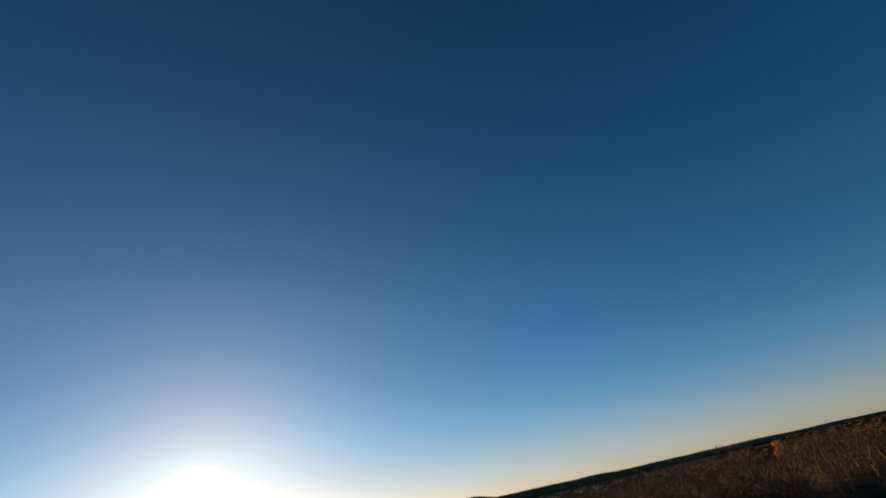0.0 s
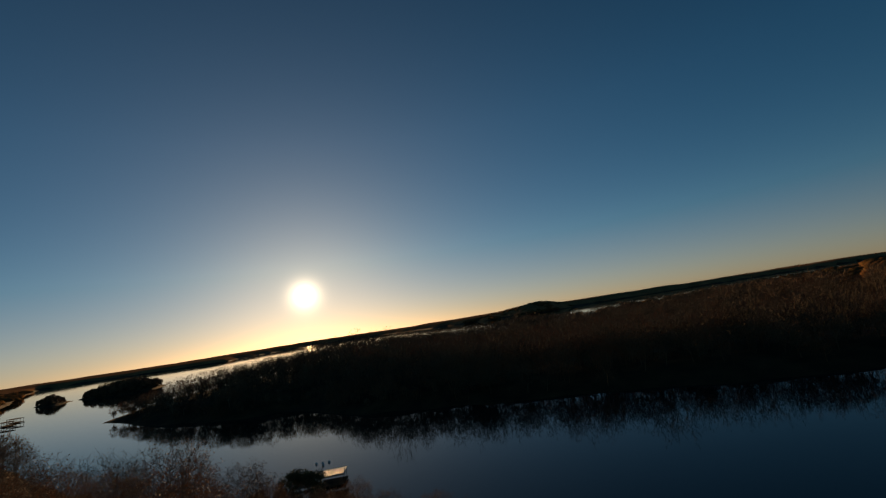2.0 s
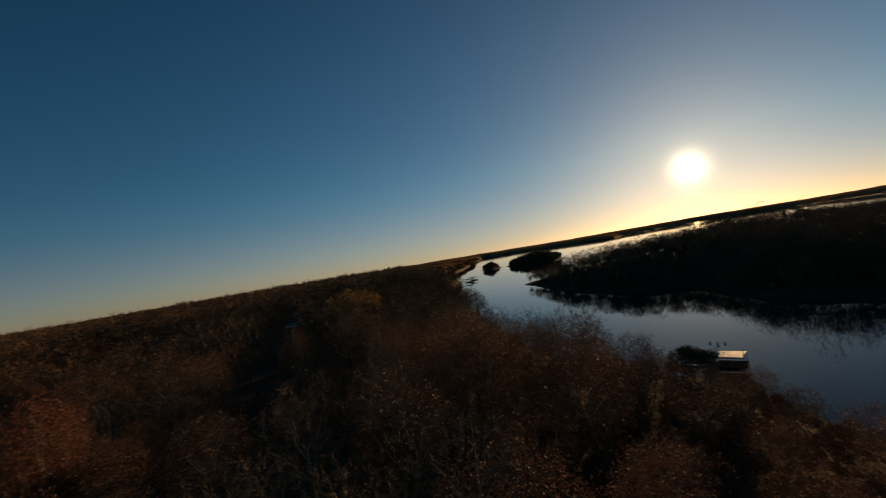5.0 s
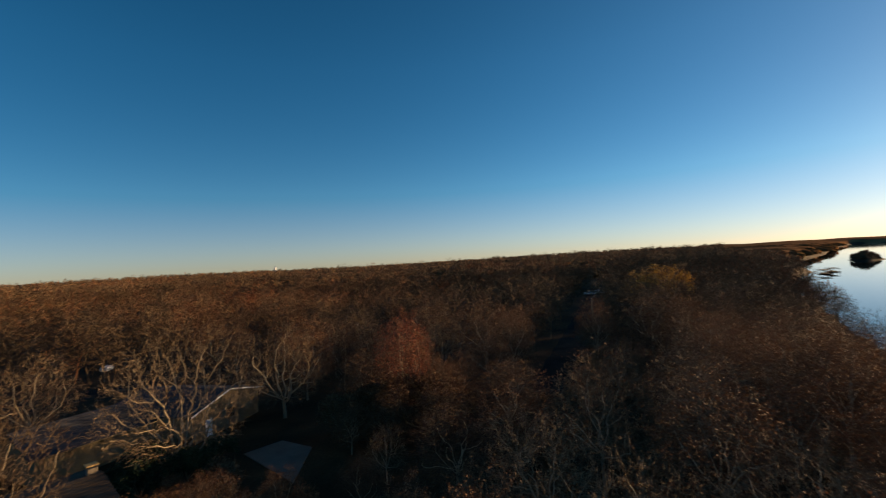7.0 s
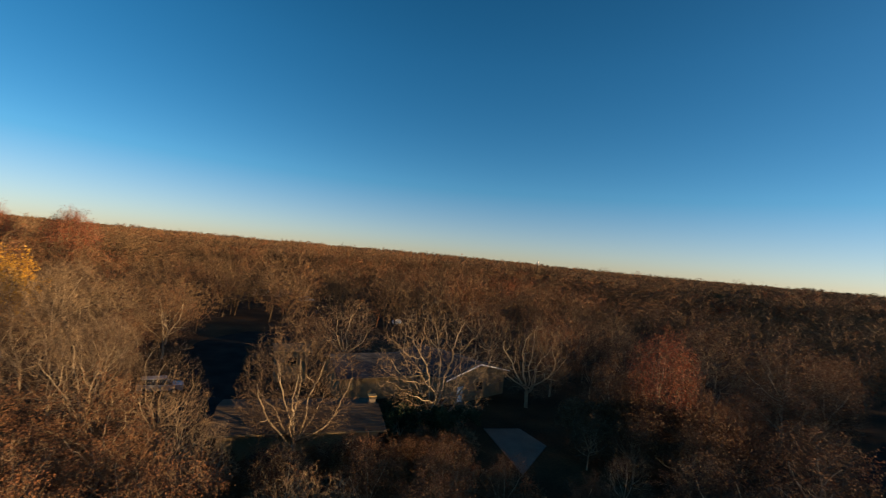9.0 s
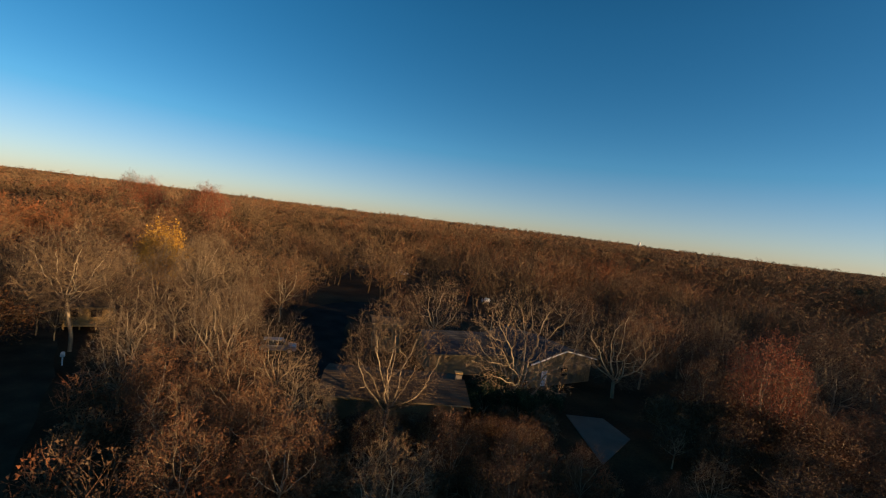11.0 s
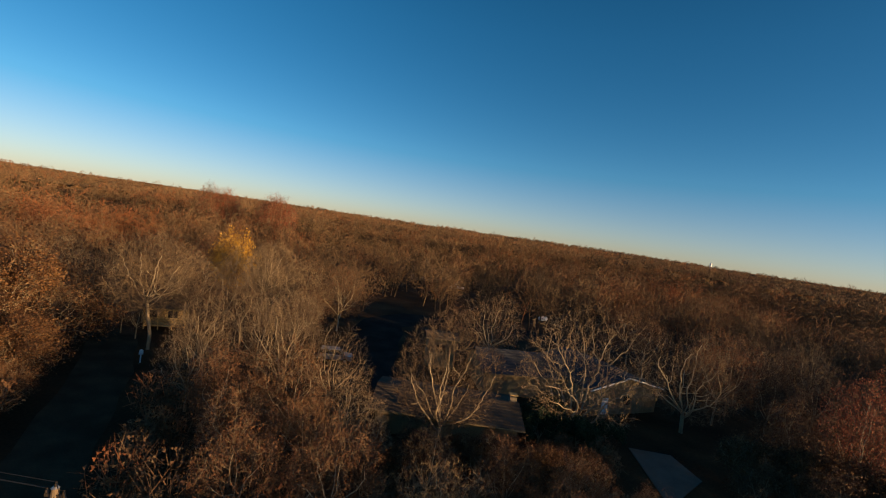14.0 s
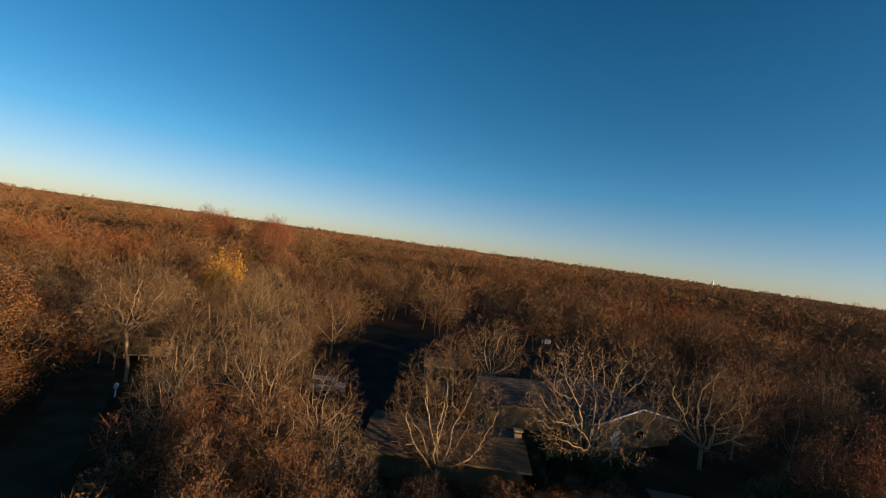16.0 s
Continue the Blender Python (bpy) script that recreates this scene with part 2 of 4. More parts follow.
def boxed(*a, **k):
    return box(bmesh.new(), *a, **k)


def tube(bm, p, q, r0, r1, sides=8):
    p, q = Vector(p), Vector(q)
    d = q - p
    c = bmesh.ops.create_cone(bm, cap_ends=True, segments=sides, radius1=r0, radius2=r1, depth=d.length)
    m = Matrix.Translation((p + q) / 2) @ d.to_track_quat("Z", "Y").to_matrix().to_4x4()
    bmesh.ops.transform(bm, verts=c["verts"], matrix=m)
    return bm


def tubed(*a, **k):
    return tube(bmesh.new(), *a, **k)


def prism(points, z0, z1):
    """A flat slab over a plan outline."""
    bm = bmesh.new()
    lo = [bm.verts.new((x, y, z0)) for x, y in points]
    hi = [bm.verts.new((x, y, z1)) for x, y in points]
    n = len(points)
    bm.faces.new(hi)
    bm.faces.new(lo[::-1])
    for i in range(n):
        bm.faces.new((lo[i], lo[(i + 1) % n], hi[(i + 1) % n], hi[i]))
    return bm


# ---- the plan: lake, land, clearings ----
LAKE = -6.0
LAKE_SHORE = [(-2600, -1900), (-900, -640), (-400, -290), (-150, -135), (-60, -92), (-28, -62), (-8, -46), (14, -39), (32, -38.5), (46, -37.5), (58, -38.8), (66, -37.5), (76, -28), (88, -23), (130, -15),
              (210, -8), (300, 3), (385, -2), (440, -12), (560, -4), (700, 4), (790, -18), (980, -40), (1400, -70), (2500, -190),
              (2450, -330), (2100, -440), (1740, -640), (2100, -820), (2700, -1500), (2200, -1700), (1500, -1450), (860, -1330), (900, -1900), (300, -3000), (-1500, -4200)]
PENINSULA = [(292, -47), (225, -53), (192, -63), (174, -73), (170, -87), (158, -84), (125, -83), (95, -93), (60, -110), (20, -128), (-60, -165),
             (-200, -240), (-500, -440), (-1100, -900), (-2600, -2300), (-1500, -3000), (-300, -1600), (60, -1100), (175, -800), (215, -600), (255, -500),
             (330, -430), (400, -360), (405, -270), (350, -170), (300, -100)]


def ring_distance(X, Y, ring):
    """Distance to a closed outline, and whether each point lies inside."""
    best = np.full(X.shape, 1e9)
    inside = np.zeros(X.shape, bool)
    for (ax, ay), (bx, by) in zip(ring, ring[1:] + ring[:1]):
        dx, dy = bx - ax, by - ay
        t = np.clip(((X - ax) * dx + (Y - ay) * dy) / (dx * dx + dy * dy), 0, 1)
        best = np.minimum(best, np.hypot(X - ax - t * dx, Y - ay - t * dy))
        if ay != by:
            inside ^= ((ay > Y) != (by > Y)) & (X < (bx - ax) * (Y - ay) / (by - ay) + ax)
    return best, inside


def wave(X, Y, s, ph=0.0):
    """A smooth uneven field, about -1 to 1."""
    return (np.sin(X / s + 1.3 * np.sin(Y / (1.7 * s) + ph)) + np.sin(Y / (0.8 * s) + 1.1 * np.sin(X / (1.3 * s) + 2 * ph) + ph)) / 2


def land(X, Y):
    """Metres inland from the water's edge; negative over water."""
    X, Y = np.asarray(X, float), np.asarray(Y, float)
    wob = 2.5 * wave(X, Y, 9, 0.7) + 1.2 * wave(X, Y, 3.7, 2.1)
    d, i = ring_distance(X, Y, LAKE_SHORE)
    main = np.where(i, -d, d)
    d, i = ring_distance(X, Y, PENINSULA)
    pen = np.where(i, d, -d)
    isle = 42 * (1 - np.hypot((X - 645) / 62, (Y + 122) / 38))
    small = 20 * (1 - np.hypot((X - 672) / 34, (Y + 62) / 14))
    return np.maximum.reduce([main, pen, isle, small]) + wob * np.clip(np.hypot(X, Y) / 120, 0.3, 1)


def height(X, Y):
    X, Y = np.asarray(X, float), np.asarray(Y, float)
    d = land(X, Y)
    r = np.hypot(X, Y)
    rise = np.clip(d / 42, -0.6, 1)
    z = LAKE + 6.0 * np.where(rise > 0, rise * (2 - rise) * 0.75 + 0.25 * np.clip(d / 8, 0, 1), rise)
    on = np.clip((d - 20) / 80, 0, 1)
    z = z + on * np.clip((r - 90) / 200, 0, 1) * (1.6 + 2.0 * np.clip((Y - 60) / 150, 0, 1)) * wave(X, Y, 60, 1.0)
    d2, i2 = ring_distance(X, Y, PENINSULA)
    pen = np.where(i2, np.clip(d2 / 60, 0, 1), 0)
    bearing = np.degrees(np.arctan2(X, Y))
    z = z + pen * np.where(r < 1500, 1, 0) * (3.0 - 6.5 * np.clip((bearing - 126) / 12, 0, 1))
    z = z + on * (1 - np.clip(pen * 3, 0, 1)) * np.clip((r - 900) / 1600, 0, 1) * (9 + 7 * wave(X, Y, 420, 0.4))
    z = z + on * 26 * np.exp(-(((X - 900) / 190) ** 2 + ((Y + 1560) / 170) ** 2))
    z = z + on * 12 * np.exp(-(((X - 560) / 200) ** 2 + ((Y + 1900) / 300) ** 2))
    return z


def near_road(x, y, line, half):
    """Which points lie within half of a line of road."""
    x, y = np.asarray(x, float), np.asarray(y, float)
    best = np.full(x.shape, 1e9)
    for a, b in zip(line, line[1:]):
        dx, dy = b[0] - a[0], b[1] - a[1]
        t = np.clip(((x - a[0]) * dx + (y - a[1]) * dy) / (dx * dx + dy * dy), 0, 1)
        best = np.minimum(best, np.hypot(x - a[0] - t * dx, y - a[1] - t * dy))
    return best < half


LANE = [(-8, -8), (-17, 16), (-26.5, 35), (-32, 46), (-42, 62), (-62, 90)]
STREET = [(-6.5, 51), (-8, 66), (-8.5, 86), (-3, 95), (18, 95), (46, 91)]
AVENUE = [(56, 26.5), (66, 30.5), (130, 50), (225, 80), (330, 112)]
CLEAR_DISCS = [(26, 58, 8.5), (29, 64, 8), (18, 61, 7), (12, 58, 6), (24.5, 42.5, 5.2), (22.0, 36.5, 3.5), (23.5, 49, 3), (0, 44, 6.0), (7, 45, 6.0), (3, 66, 4.5), (-37.5, 65, 6), (-4, 164, 6), (5, 174, 6), (8, 152, 4),
               (207, 74, 11), (-10.8, 60, 4.5), (28.6, 112, 2.5), (-10, 108, 6), (-35.5, 79.5, 5), (-31, 70, 4), (-33.5, 75, 4), (16, 76, 9), (26, 84, 8), (16, 92, 8), (4, 88, 8), (28, 73, 6), (-6, 100, 6), (-3, 78, 8), (-9, 72, 5), (8, 84, 7), (16, 87, 6), (-2, 57, 6)]


def open_ground(x, y, margin=0.0):
    """True where no tree may stand."""
    x, y = np.asarray(x, float), np.asarray(y, float)
    r = np.hypot(x, y)
    no = r < 12
    no |= near_road(x, y, LANE, 2.9 + margin) | near_road(x, y, STREET, 4.8 + margin) | near_road(x, y, AVENUE, 3.6 + margin)
    for a, c, q in CLEAR_DISCS:
        no |= np.hypot(x - a, y - c) < q + margin
    return no


def yard(x, y):
    """The open yards in front of the houses, where only low brush grows."""
    x, y = np.asarray(x, float), np.asarray(y, float)
    r, b = np.hypot(x, y), np.degrees(np.arctan2(x, y))
    return ((r < 58) & (b > -11) & (b < 34)) | ((r < 51) & (b > 30) & (b < 39)) | ((r < 45) & (b < -36)) | ((r > 36) & (r < 70) & (b < -26.5) & (b > -33.5))


# ---- ground, water ----


def graded(limit, n, power):
    u = np.linspace(-1, 1, n)
    return np.sign(u) * (0.02 * np.abs(u) + 0.98 * np.abs(u) ** power) * limit


def sheet(name, f, mat, n=270, limit=4600, power=3.2, centre=(60, 0)):
    a = graded(limit, n, power)
    X, Y = np.meshgrid(a + centre[0], a + centre[1], indexing="ij")
    Z = f(X, Y)
    i = np.arange(n * n).reshape(n, n)
    faces = np.stack([i[:-1, :-1], i[1:, :-1], i[1:, 1:], i[:-1, 1:]], -1).reshape(-1, 4)
    return new(name, fast_mesh(name, np.stack([X, Y, Z], -1).reshape(-1, 3), faces, mat, True))


tagged(sheet("ground", height, M_LITTER), "brown leaf-littered woodland floor around the lake", "ground", kind="structure")
wv = [(-4500, -4500, LAKE), (4600, -4500, LAKE), (4600, 4500, LAKE), (-4500, 4500, LAKE)]
tagged(new("water", fast_mesh("water", wv, [(0, 1, 2, 3)], M_WATER)), "calm lake reflecting the evening sky", "lake", kind="structure")


def ribbon(name, line, half, mat, label, category, lift=0.05):
    """A road laid on the ground, with uneven edges."""
    pts = []
    for a, b in zip(line, line[1:]):
        n = max(2, int(math.hypot(b[0] - a[0], b[1] - a[1]) / 3))
        pts += [(a[0] + (b[0] - a[0]) * k / n, a[1] + (b[1] - a[1]) * k / n) for k in range(n)]
    pts.append(line[-1])
    rows = []
    for k, p in enumerate(pts):
        q0, q1 = pts[max(0, k - 2)], pts[min(len(pts) - 1, k + 2)]
        d = Vector((q1[0] - q0[0], q1[1] - q0[1])).normalized()
        row = []
        for s in np.linspace(-1, 1, 5):
            w = half * s * (1 + 0.06 * math.sin(k * 1.9 + 3 * s))
            x, y = p[0] - d.y * w, p[1] + d.x * w
            row.append((x, y, float(height(x, y)) + lift - 0.04 * abs(s) ** 3))
        rows.append(row)
    V = [v for r in rows for v in r]
    F = [(k * 5 + j, k * 5 + j + 1, k * 5 + j + 6, k * 5 + j + 5) for k in range(len(rows) - 1) for j in range(4)]
    return tagged(new(name, fast_mesh(name, V, F, mat, True)), label, category, kind="structure")


ribbon("road", LANE, 2.5, M_DIRT, "narrow dark dirt lane through the woods", "road")
ribbon("road", STREET, 4.2, M_ASPHALT, "shaded asphalt street behind the houses", "road", 0.06)
ribbon("road", AVENUE, 3.1, M_ASPHALT, "straight asphalt avenue cut through the trees", "road")
tagged(part("pavement", prism([(22.6, 46.2), (26.8, 45.8), (27.4, 41.2), (21.7, 36.0)], -0.1, 0.08), M_CONCRETE), "pale concrete parking slab by the house", "driveway", kind="structure")

# ---- trees ----


def grow(seed, H, spread, trunk_share, limbs, forks, twigs, twig_len, droop=0.0):
    """Branch segments of a spreading oak: lists of (p, q, r0, r1), thick ones and twigs, and the twig ends."""
    rng = np.random.default_rng(seed)
    thick, thin, ends = [], [], []

    def unit(v):
        return v / np.linalg.norm(v)

    def limb(p, d, length, r, level):
        n = 3 if level < 2 else 2
        for k in range(n):
            d = unit(d + rng.normal(0, 0.19, 3) + np.array([0, 0, 0.07 - droop]))
            q = p + d * length / n
            r1 = r * (0.84 if k < n - 1 else 0.75)
            (thick if level < 3 else thin).append((p, q, r, r1))
            if level < 2 and k > 0 or level >= 2:
                spawn(q, d, length, r1, level)
            p, r = q, r1
        spawn(p, d, length, r, level, True)

    def spawn(p, d, length, r, level, tip=False):
        if level == 2:
            for _ in range(twigs):
                e = unit(d * 0.5 + rng.normal(0, 0.62, 3) + np.array([0, 0, 0.22]))
                q = p + e * twig_len * rng.uniform(0.5, 1.2)
                thin.append((p, q, 0.0305, 0.014))
                ends.append(q)
                for _ in range(2):
                    g = unit(e + rng.normal(0, 0.5, 3))
                    o = p + (q - p) * rng.uniform(0.4, 0.95)
                    w = o + g * twig_len * rng.uniform(0.3, 0.7)
                    thin.append((o, w, 0.015, 0.008))
                    ends.append(w)
            return
        for _ in range(forks if tip else max(1, forks - 2)):
            side = unit(np.cross(d, rng.normal(0, 1, 3)))
            e = unit(d * 0.75 + side * rng.uniform(0.45, 1.0) + np.array([0, 0, 0.12]))
            limb(p, e, length * rng.uniform(0.52, 0.75), r * 0.70, level + 1)

    base = np.array([0.0, 0.0, -0.3])
    r0 = 0.02 * H + 0.03
    top = np.array([rng.normal(0, 0.25), rng.normal(0, 0.25), H * trunk_share])
    mid = (base + top) / 2 + rng.normal(0, 0.12, 3)
    thick += [(base, mid, r0 * 1.25, r0), (mid, top, r0, r0 * 0.85)]
    a0 = rng.uniform(0, 6.28)
    for k in range(limbs):
        a = a0 + 6.283 * k / limbs + rng.normal(0, 0.25)
        lean = spread * rng.uniform(0.65, 1.15) if k else 0.15
        d = unit(np.array([math.cos(a) * lean, math.sin(a) * lean, 1.0]))
        start = top - np.array([0, 0, 1]) * H * trunk_share * rng.uniform(0, 0.35)
        limb(start, d, H * (1 - trunk_share) * rng.uniform(0.5, 0.66), r0 * 0.62, 0)
    return thick, thin, np.array(ends)


def colonise(seed, H, W, low, fork, n, step, limbs=6, tip=0.014, lean_most=1.25):
    """An oak grown towards points strewn through a lumpy dome: nodes, their parents, radii and headings."""
    rng = np.random.default_rng(seed)
    p = rng.uniform(-1.25, 1.25, (n * 9, 3))
    az, rho = np.arctan2(p[:, 1], p[:, 0]), np.linalg.norm(p, axis=1)
    ph = rng.uniform(0, 6.28, 3)
    edge = 1 + 0.11 * np.sin(3 * az + ph[0]) + 0.09 * np.sin(5 * az + 2.5 * p[:, 2] + ph[1]) + 0.07 * np.sin(7 * p[:, 2] + 2 * az + ph[2])
    p = p[(rho < edge) & (rho > 0.3) & (rng.random(len(p)) < np.clip(rho, 0, 1) ** 0.8)][:n]
    zc = H * (low + (1 - low) * 0.40)
    A = np.stack([p[:, 0] * W, p[:, 1] * W, zc + np.where(p[:, 2] > 0, p[:, 2] * (H - zc), p[:, 2] * (zc - low * H))], 1)
    nodes, parent = [np.array([0.0, 0.0, -0.3])], [-1]

    def shoot(at, d, length, bend, sway=0.13):
        m = max(2, int(length / step))
        for _ in range(m):
            d = d + rng.normal(0, sway, 3) + np.array([0, 0, bend])
            d = d / np.linalg.norm(d)
            nodes.append(nodes[at] + d * length / m)
            parent.append(at)
            at = len(nodes) - 1
        return at

    top = shoot(0, np.array([rng.normal(0, 0.06), rng.normal(0, 0.06), 1.0]), H * fork + 0.3, 0.06, 0.05)
    a0 = rng.uniform(0, 6.28)
    for k in range(limbs):
        a = a0 + 2.4 * k + rng.normal(0, 0.2)
        lean = 0.25 + (0.16 + 0.29 * W / H) * 5.0 * k / max(1, limbs - 1)
        start = top if k < 3 or top < 3 else top - int(rng.integers(0, 2))
        shoot(start, np.array([math.cos(a) * lean, math.sin(a) * lean, 0.9]), (0.36 + 0.06 * k / limbs) * max(W, H * (1 - fork)), 0.03)
    N = np.array(nodes)
    P = np.array(parent)
    kids = np.bincount(P[P >= 0], minlength=len(N))
    best = np.full(len(A), 1e9)
    who = np.zeros(len(A), int)
    fresh, alive = np.arange(top, len(N)), np.ones(len(A), bool)
    for _ in range(70):
        if len(fresh) == 0 or not alive.any():
            break
        d = np.linalg.norm(A[:, None, :] - N[None, fresh, :], axis=2)
        k = d.argmin(1)
        dm = d[np.arange(len(A)), k]
        nearer = dm < best
        best, who = np.where(nearer, dm, best), np.where(nearer, fresh[k], who)
        alive &= best > step * 1.15
        use = np.flatnonzero(alive)
        if len(use) == 0:
            break
        pull = np.zeros_like(N)
        dirs = A[use] - N[who[use]]
        np.add.at(pull, who[use], dirs / np.linalg.norm(dirs, axis=1)[:, None])
        src = np.unique(who[use])
        src = src[kids[src] < 4]
        if len(src) == 0:
            break
        d = pull[src] / (np.linalg.norm(pull[src], axis=1)[:, None] + 1e-6) + rng.normal(0, 0.2, (len(src), 3)) + np.array([0, 0, 0.05])
        d /= np.linalg.norm(d, axis=1)[:, None]
        kids[src] += 1
        fresh = len(N) + np.arange(len(src))
        N = np.concatenate([N, N[src] + d * step])
        P = np.concatenate([P, src])
        kids = np.concatenate([kids, np.zeros(len(src), int)])
    flow = np.zeros(len(N))
    for i in range(len(N) - 1, 0, -1):
        if flow[i] == 0:
            flow[i] = tip ** 2.1
        flow[P[i]] += flow[i]
    R = flow ** (1 / 2.1)
    R[0] = R[1] * 1.25
    D = N - N[np.maximum(P, 0)]
    D[0] = (0, 0, 1)
    return N, P, R, D / (np.linalg.norm(D, axis=1)[:, None] + 1e-9)


def oak_parts(seed, H, W, low, fork, n, step, per_twig=2, limbs=6, tip=0.014, stout=0.03, twig_width=0.011):
    """Stout branch segments, fine twig segments and the twig ends of one oak."""
    N, P, R, D = colonise(seed, H, W, low, fork, n, step, limbs, tip)
    rng = np.random.default_rng(seed + 500)
    at = np.arange(1, len(N))
    big = at[R[at] > stout]
    thin = at[R[at] <= stout]
    thick = [(N[P[i]], N[i], min(R[P[i]], R[i] * 1.35), R[i]) for i in big]
    fine = [(N[P[i]], N[i] + D[i] * step * 0.15, R[i] * 1.1, R[i]) for i in thin]
    src = np.repeat(at[R[at] < tip * 3.2], per_twig)
    out = N[src] - np.array([0, 0, H * 0.45])
    out /= np.linalg.norm(out, axis=1)[:, None]
    e = D[src] * 0.6 + out * 0.35 + rng.normal(0, 0.5, (len(src), 3)) + np.array([0, 0, 0.15])
    e /= np.linalg.norm(e, axis=1)[:, None]
    ln = step * rng.uniform(0.9, 2.3, (len(src), 1))
    q = N[src] + e * ln
    fine += [(a, b, twig_width, twig_width * 0.5) for a, b in zip(N[src], q)]
    g = e + rng.normal(0, 0.55, e.shape)
    g /= np.linalg.norm(g, axis=1)[:, None]
    o = N[src] + e * ln * rng.uniform(0.3, 0.8, (len(src), 1))
    w = o + g * ln * 0.7
    fine += [(a, b, twig_width * 0.8, twig_width * 0.4) for a, b in zip(o, w)]
    return thick, fine, np.concatenate([q, w])


def tubes(segs, sides):
    P, Q = np.array([s[0] for s in segs]), np.array([s[1] for s in segs])
    R0, R1 = np.array([s[2] for s in segs]), np.array([s[3] for s in segs])
    d = Q - P
    d /= np.linalg.norm(d, axis=1)[:, None] + 1e-9
    ref = np.where(np.abs(d[:, 2:3]) > 0.9, np.array([[1.0, 0, 0]]), np.array([[0, 0, 1.0]]))
    u = np.cross(d, ref)
    u /= np.linalg.norm(u, axis=1)[:, None]
    v = np.cross(d, u)
    V = []
    for k in range(sides):
        a = 6.28318 * k / sides
        o = u * math.cos(a) + v * math.sin(a)
        V += [P + o * R0[:, None], Q + o * R1[:, None]]
    V = np.stack(V, 1)
    n = len(segs)
    base = (np.arange(n) * 2 * sides)[:, None]
    F = np.concatenate([base + np.array([[2 * k, 2 * ((k + 1) % sides), 2 * ((k + 1) % sides) + 1, 2 * k + 1]]) for k in range(sides)], 0)
    return V.reshape(-1, 3), F


def sprays(segs, rng):
    """Twigs as slim tapering blades; the stouter ones are two crossed blades."""
    P, Q = np.array([s[0] for s in segs]), np.array([s[1] for s in segs])
    R = np.array([s[2] for s in segs])
    d = Q - P
    u = np.cross(d, rng.normal(0, 1, d.shape))
    u /= np.linalg.norm(u, axis=1)[:, None] + 1e-9
    v = np.cross(d, u)
    v /= np.linalg.norm(v, axis=1)[:, None] + 1e-9
    u, v = u * R[:, None] * 1.15, v * R[:, None] * 1.15
    stout = R > 0.03
    V = np.concatenate([np.stack([P - u, P + u, Q], 1), np.stack([P - v, P + v, Q], 1)[stout]]).reshape(-1, 3)
    return V, np.arange(len(V)).reshape(-1, 3)


def leaf_cloud(centres, per, size, spread, rng):
    """Small four-cornered leaves about the twig ends."""
    c = np.repeat(centres, per, 0) + rng.normal(0, spread, (len(centres) * per, 3))
    a = rng.normal(0, 1, c.shape)
    a /= np.linalg.norm(a, axis=1)[:, None]
    b = np.cross(a, rng.normal(0, 1, c.shape))
    b /= np.linalg.norm(b, axis=1)[:, None]
    s = size * rng.uniform(0.6, 1.3, (len(c), 1))
    V = np.stack([c - a * s - b * s * 0.6, c - a * s * 0.3 + b * s * 0.8, c + a * s * 1.1], 1).reshape(-1, 3)
    return V, np.arange(len(V)).reshape(-1, 3)


def tree_meshes(thick, thin, ends, seed, leaf_share, leaf_mat, leaf_size, per, leaf_spread=0.22):
    """Meshes of one tree: trunk with limbs, twigs, foliage."""
    rng = np.random.default_rng(seed + 99)
    V, F = tubes(thick, 5)
    meshes = [("trunk", fast_mesh("trunk", V, F, M_BARK, True))]
    V, F = sprays(thin, rng)
    meshes.append(("crown", fast_mesh("crown", V, F, M_TWIG)))
    if leaf_share > 0:
        keep = ends[rng.random(len(ends)) < leaf_share]
        V, F = leaf_cloud(keep, per, leaf_size, leaf_spread, rng)
        meshes.append(("foliage", fast_mesh("foliage", V, F, leaf_mat)))
    return meshes


def oak(seed, H, W, low=0.2, fork=0.2, n=520, step=0.5, leaf_share=0.0, leaf_mat=None, leaf_size=0.08, per=1, limbs=6, twigs=2, tip=0.014, twig_width=0.0125):
    return tree_meshes(*oak_parts(seed, H, W, low, fork, n, step, twigs, limbs, tip, 0.03, twig_width), seed, leaf_share, leaf_mat or M_RUSSET, leaf_size, per)


def shrub(seed, H, spread, share, limbs, forks, twigs, twig_len, leaf_mat, leaf_size, per):
    return tree_meshes(*grow(seed, H, spread, share, limbs, forks, twigs, twig_len), seed, 1.0, leaf_mat, leaf_size, per)


HERO = [oak(81, 11.5, 6.0, 0.2, 0.14, 2000, 0.38, 0.0, limbs=11, twigs=2, tip=0.0115, twig_width=0.0125), oak(84, 11.5, 4.4, 0.14, 0.16, 1900, 0.34, 0.0, limbs=9, twigs=3, tip=0.0095, twig_width=0.0125),
        oak(83, 11.5, 5.4, 0.18, 0.2, 1700, 0.38, 0.02, limbs=9, twigs=2, tip=0.0115, twig_width=0.0125), oak(87, 11.5, 4.8, 0.2, 0.26, 1700, 0.38, 0.03, limbs=8, twigs=2, tip=0.0115, twig_width=0.0125)]
BARE = [oak(11 + k, 11.5, 4.3 + 0.25 * k, 0.22, 0.28, 1100, 0.42, 0.05 + 0.04 * k, limbs=7, twigs=3, tip=0.0105) for k in range(4)]
TALL = [oak(95, 13.0, 4.7, 0.34, 0.40, 1900, 0.4, 0.02, limbs=9, twigs=4, tip=0.0105, twig_width=0.017)]
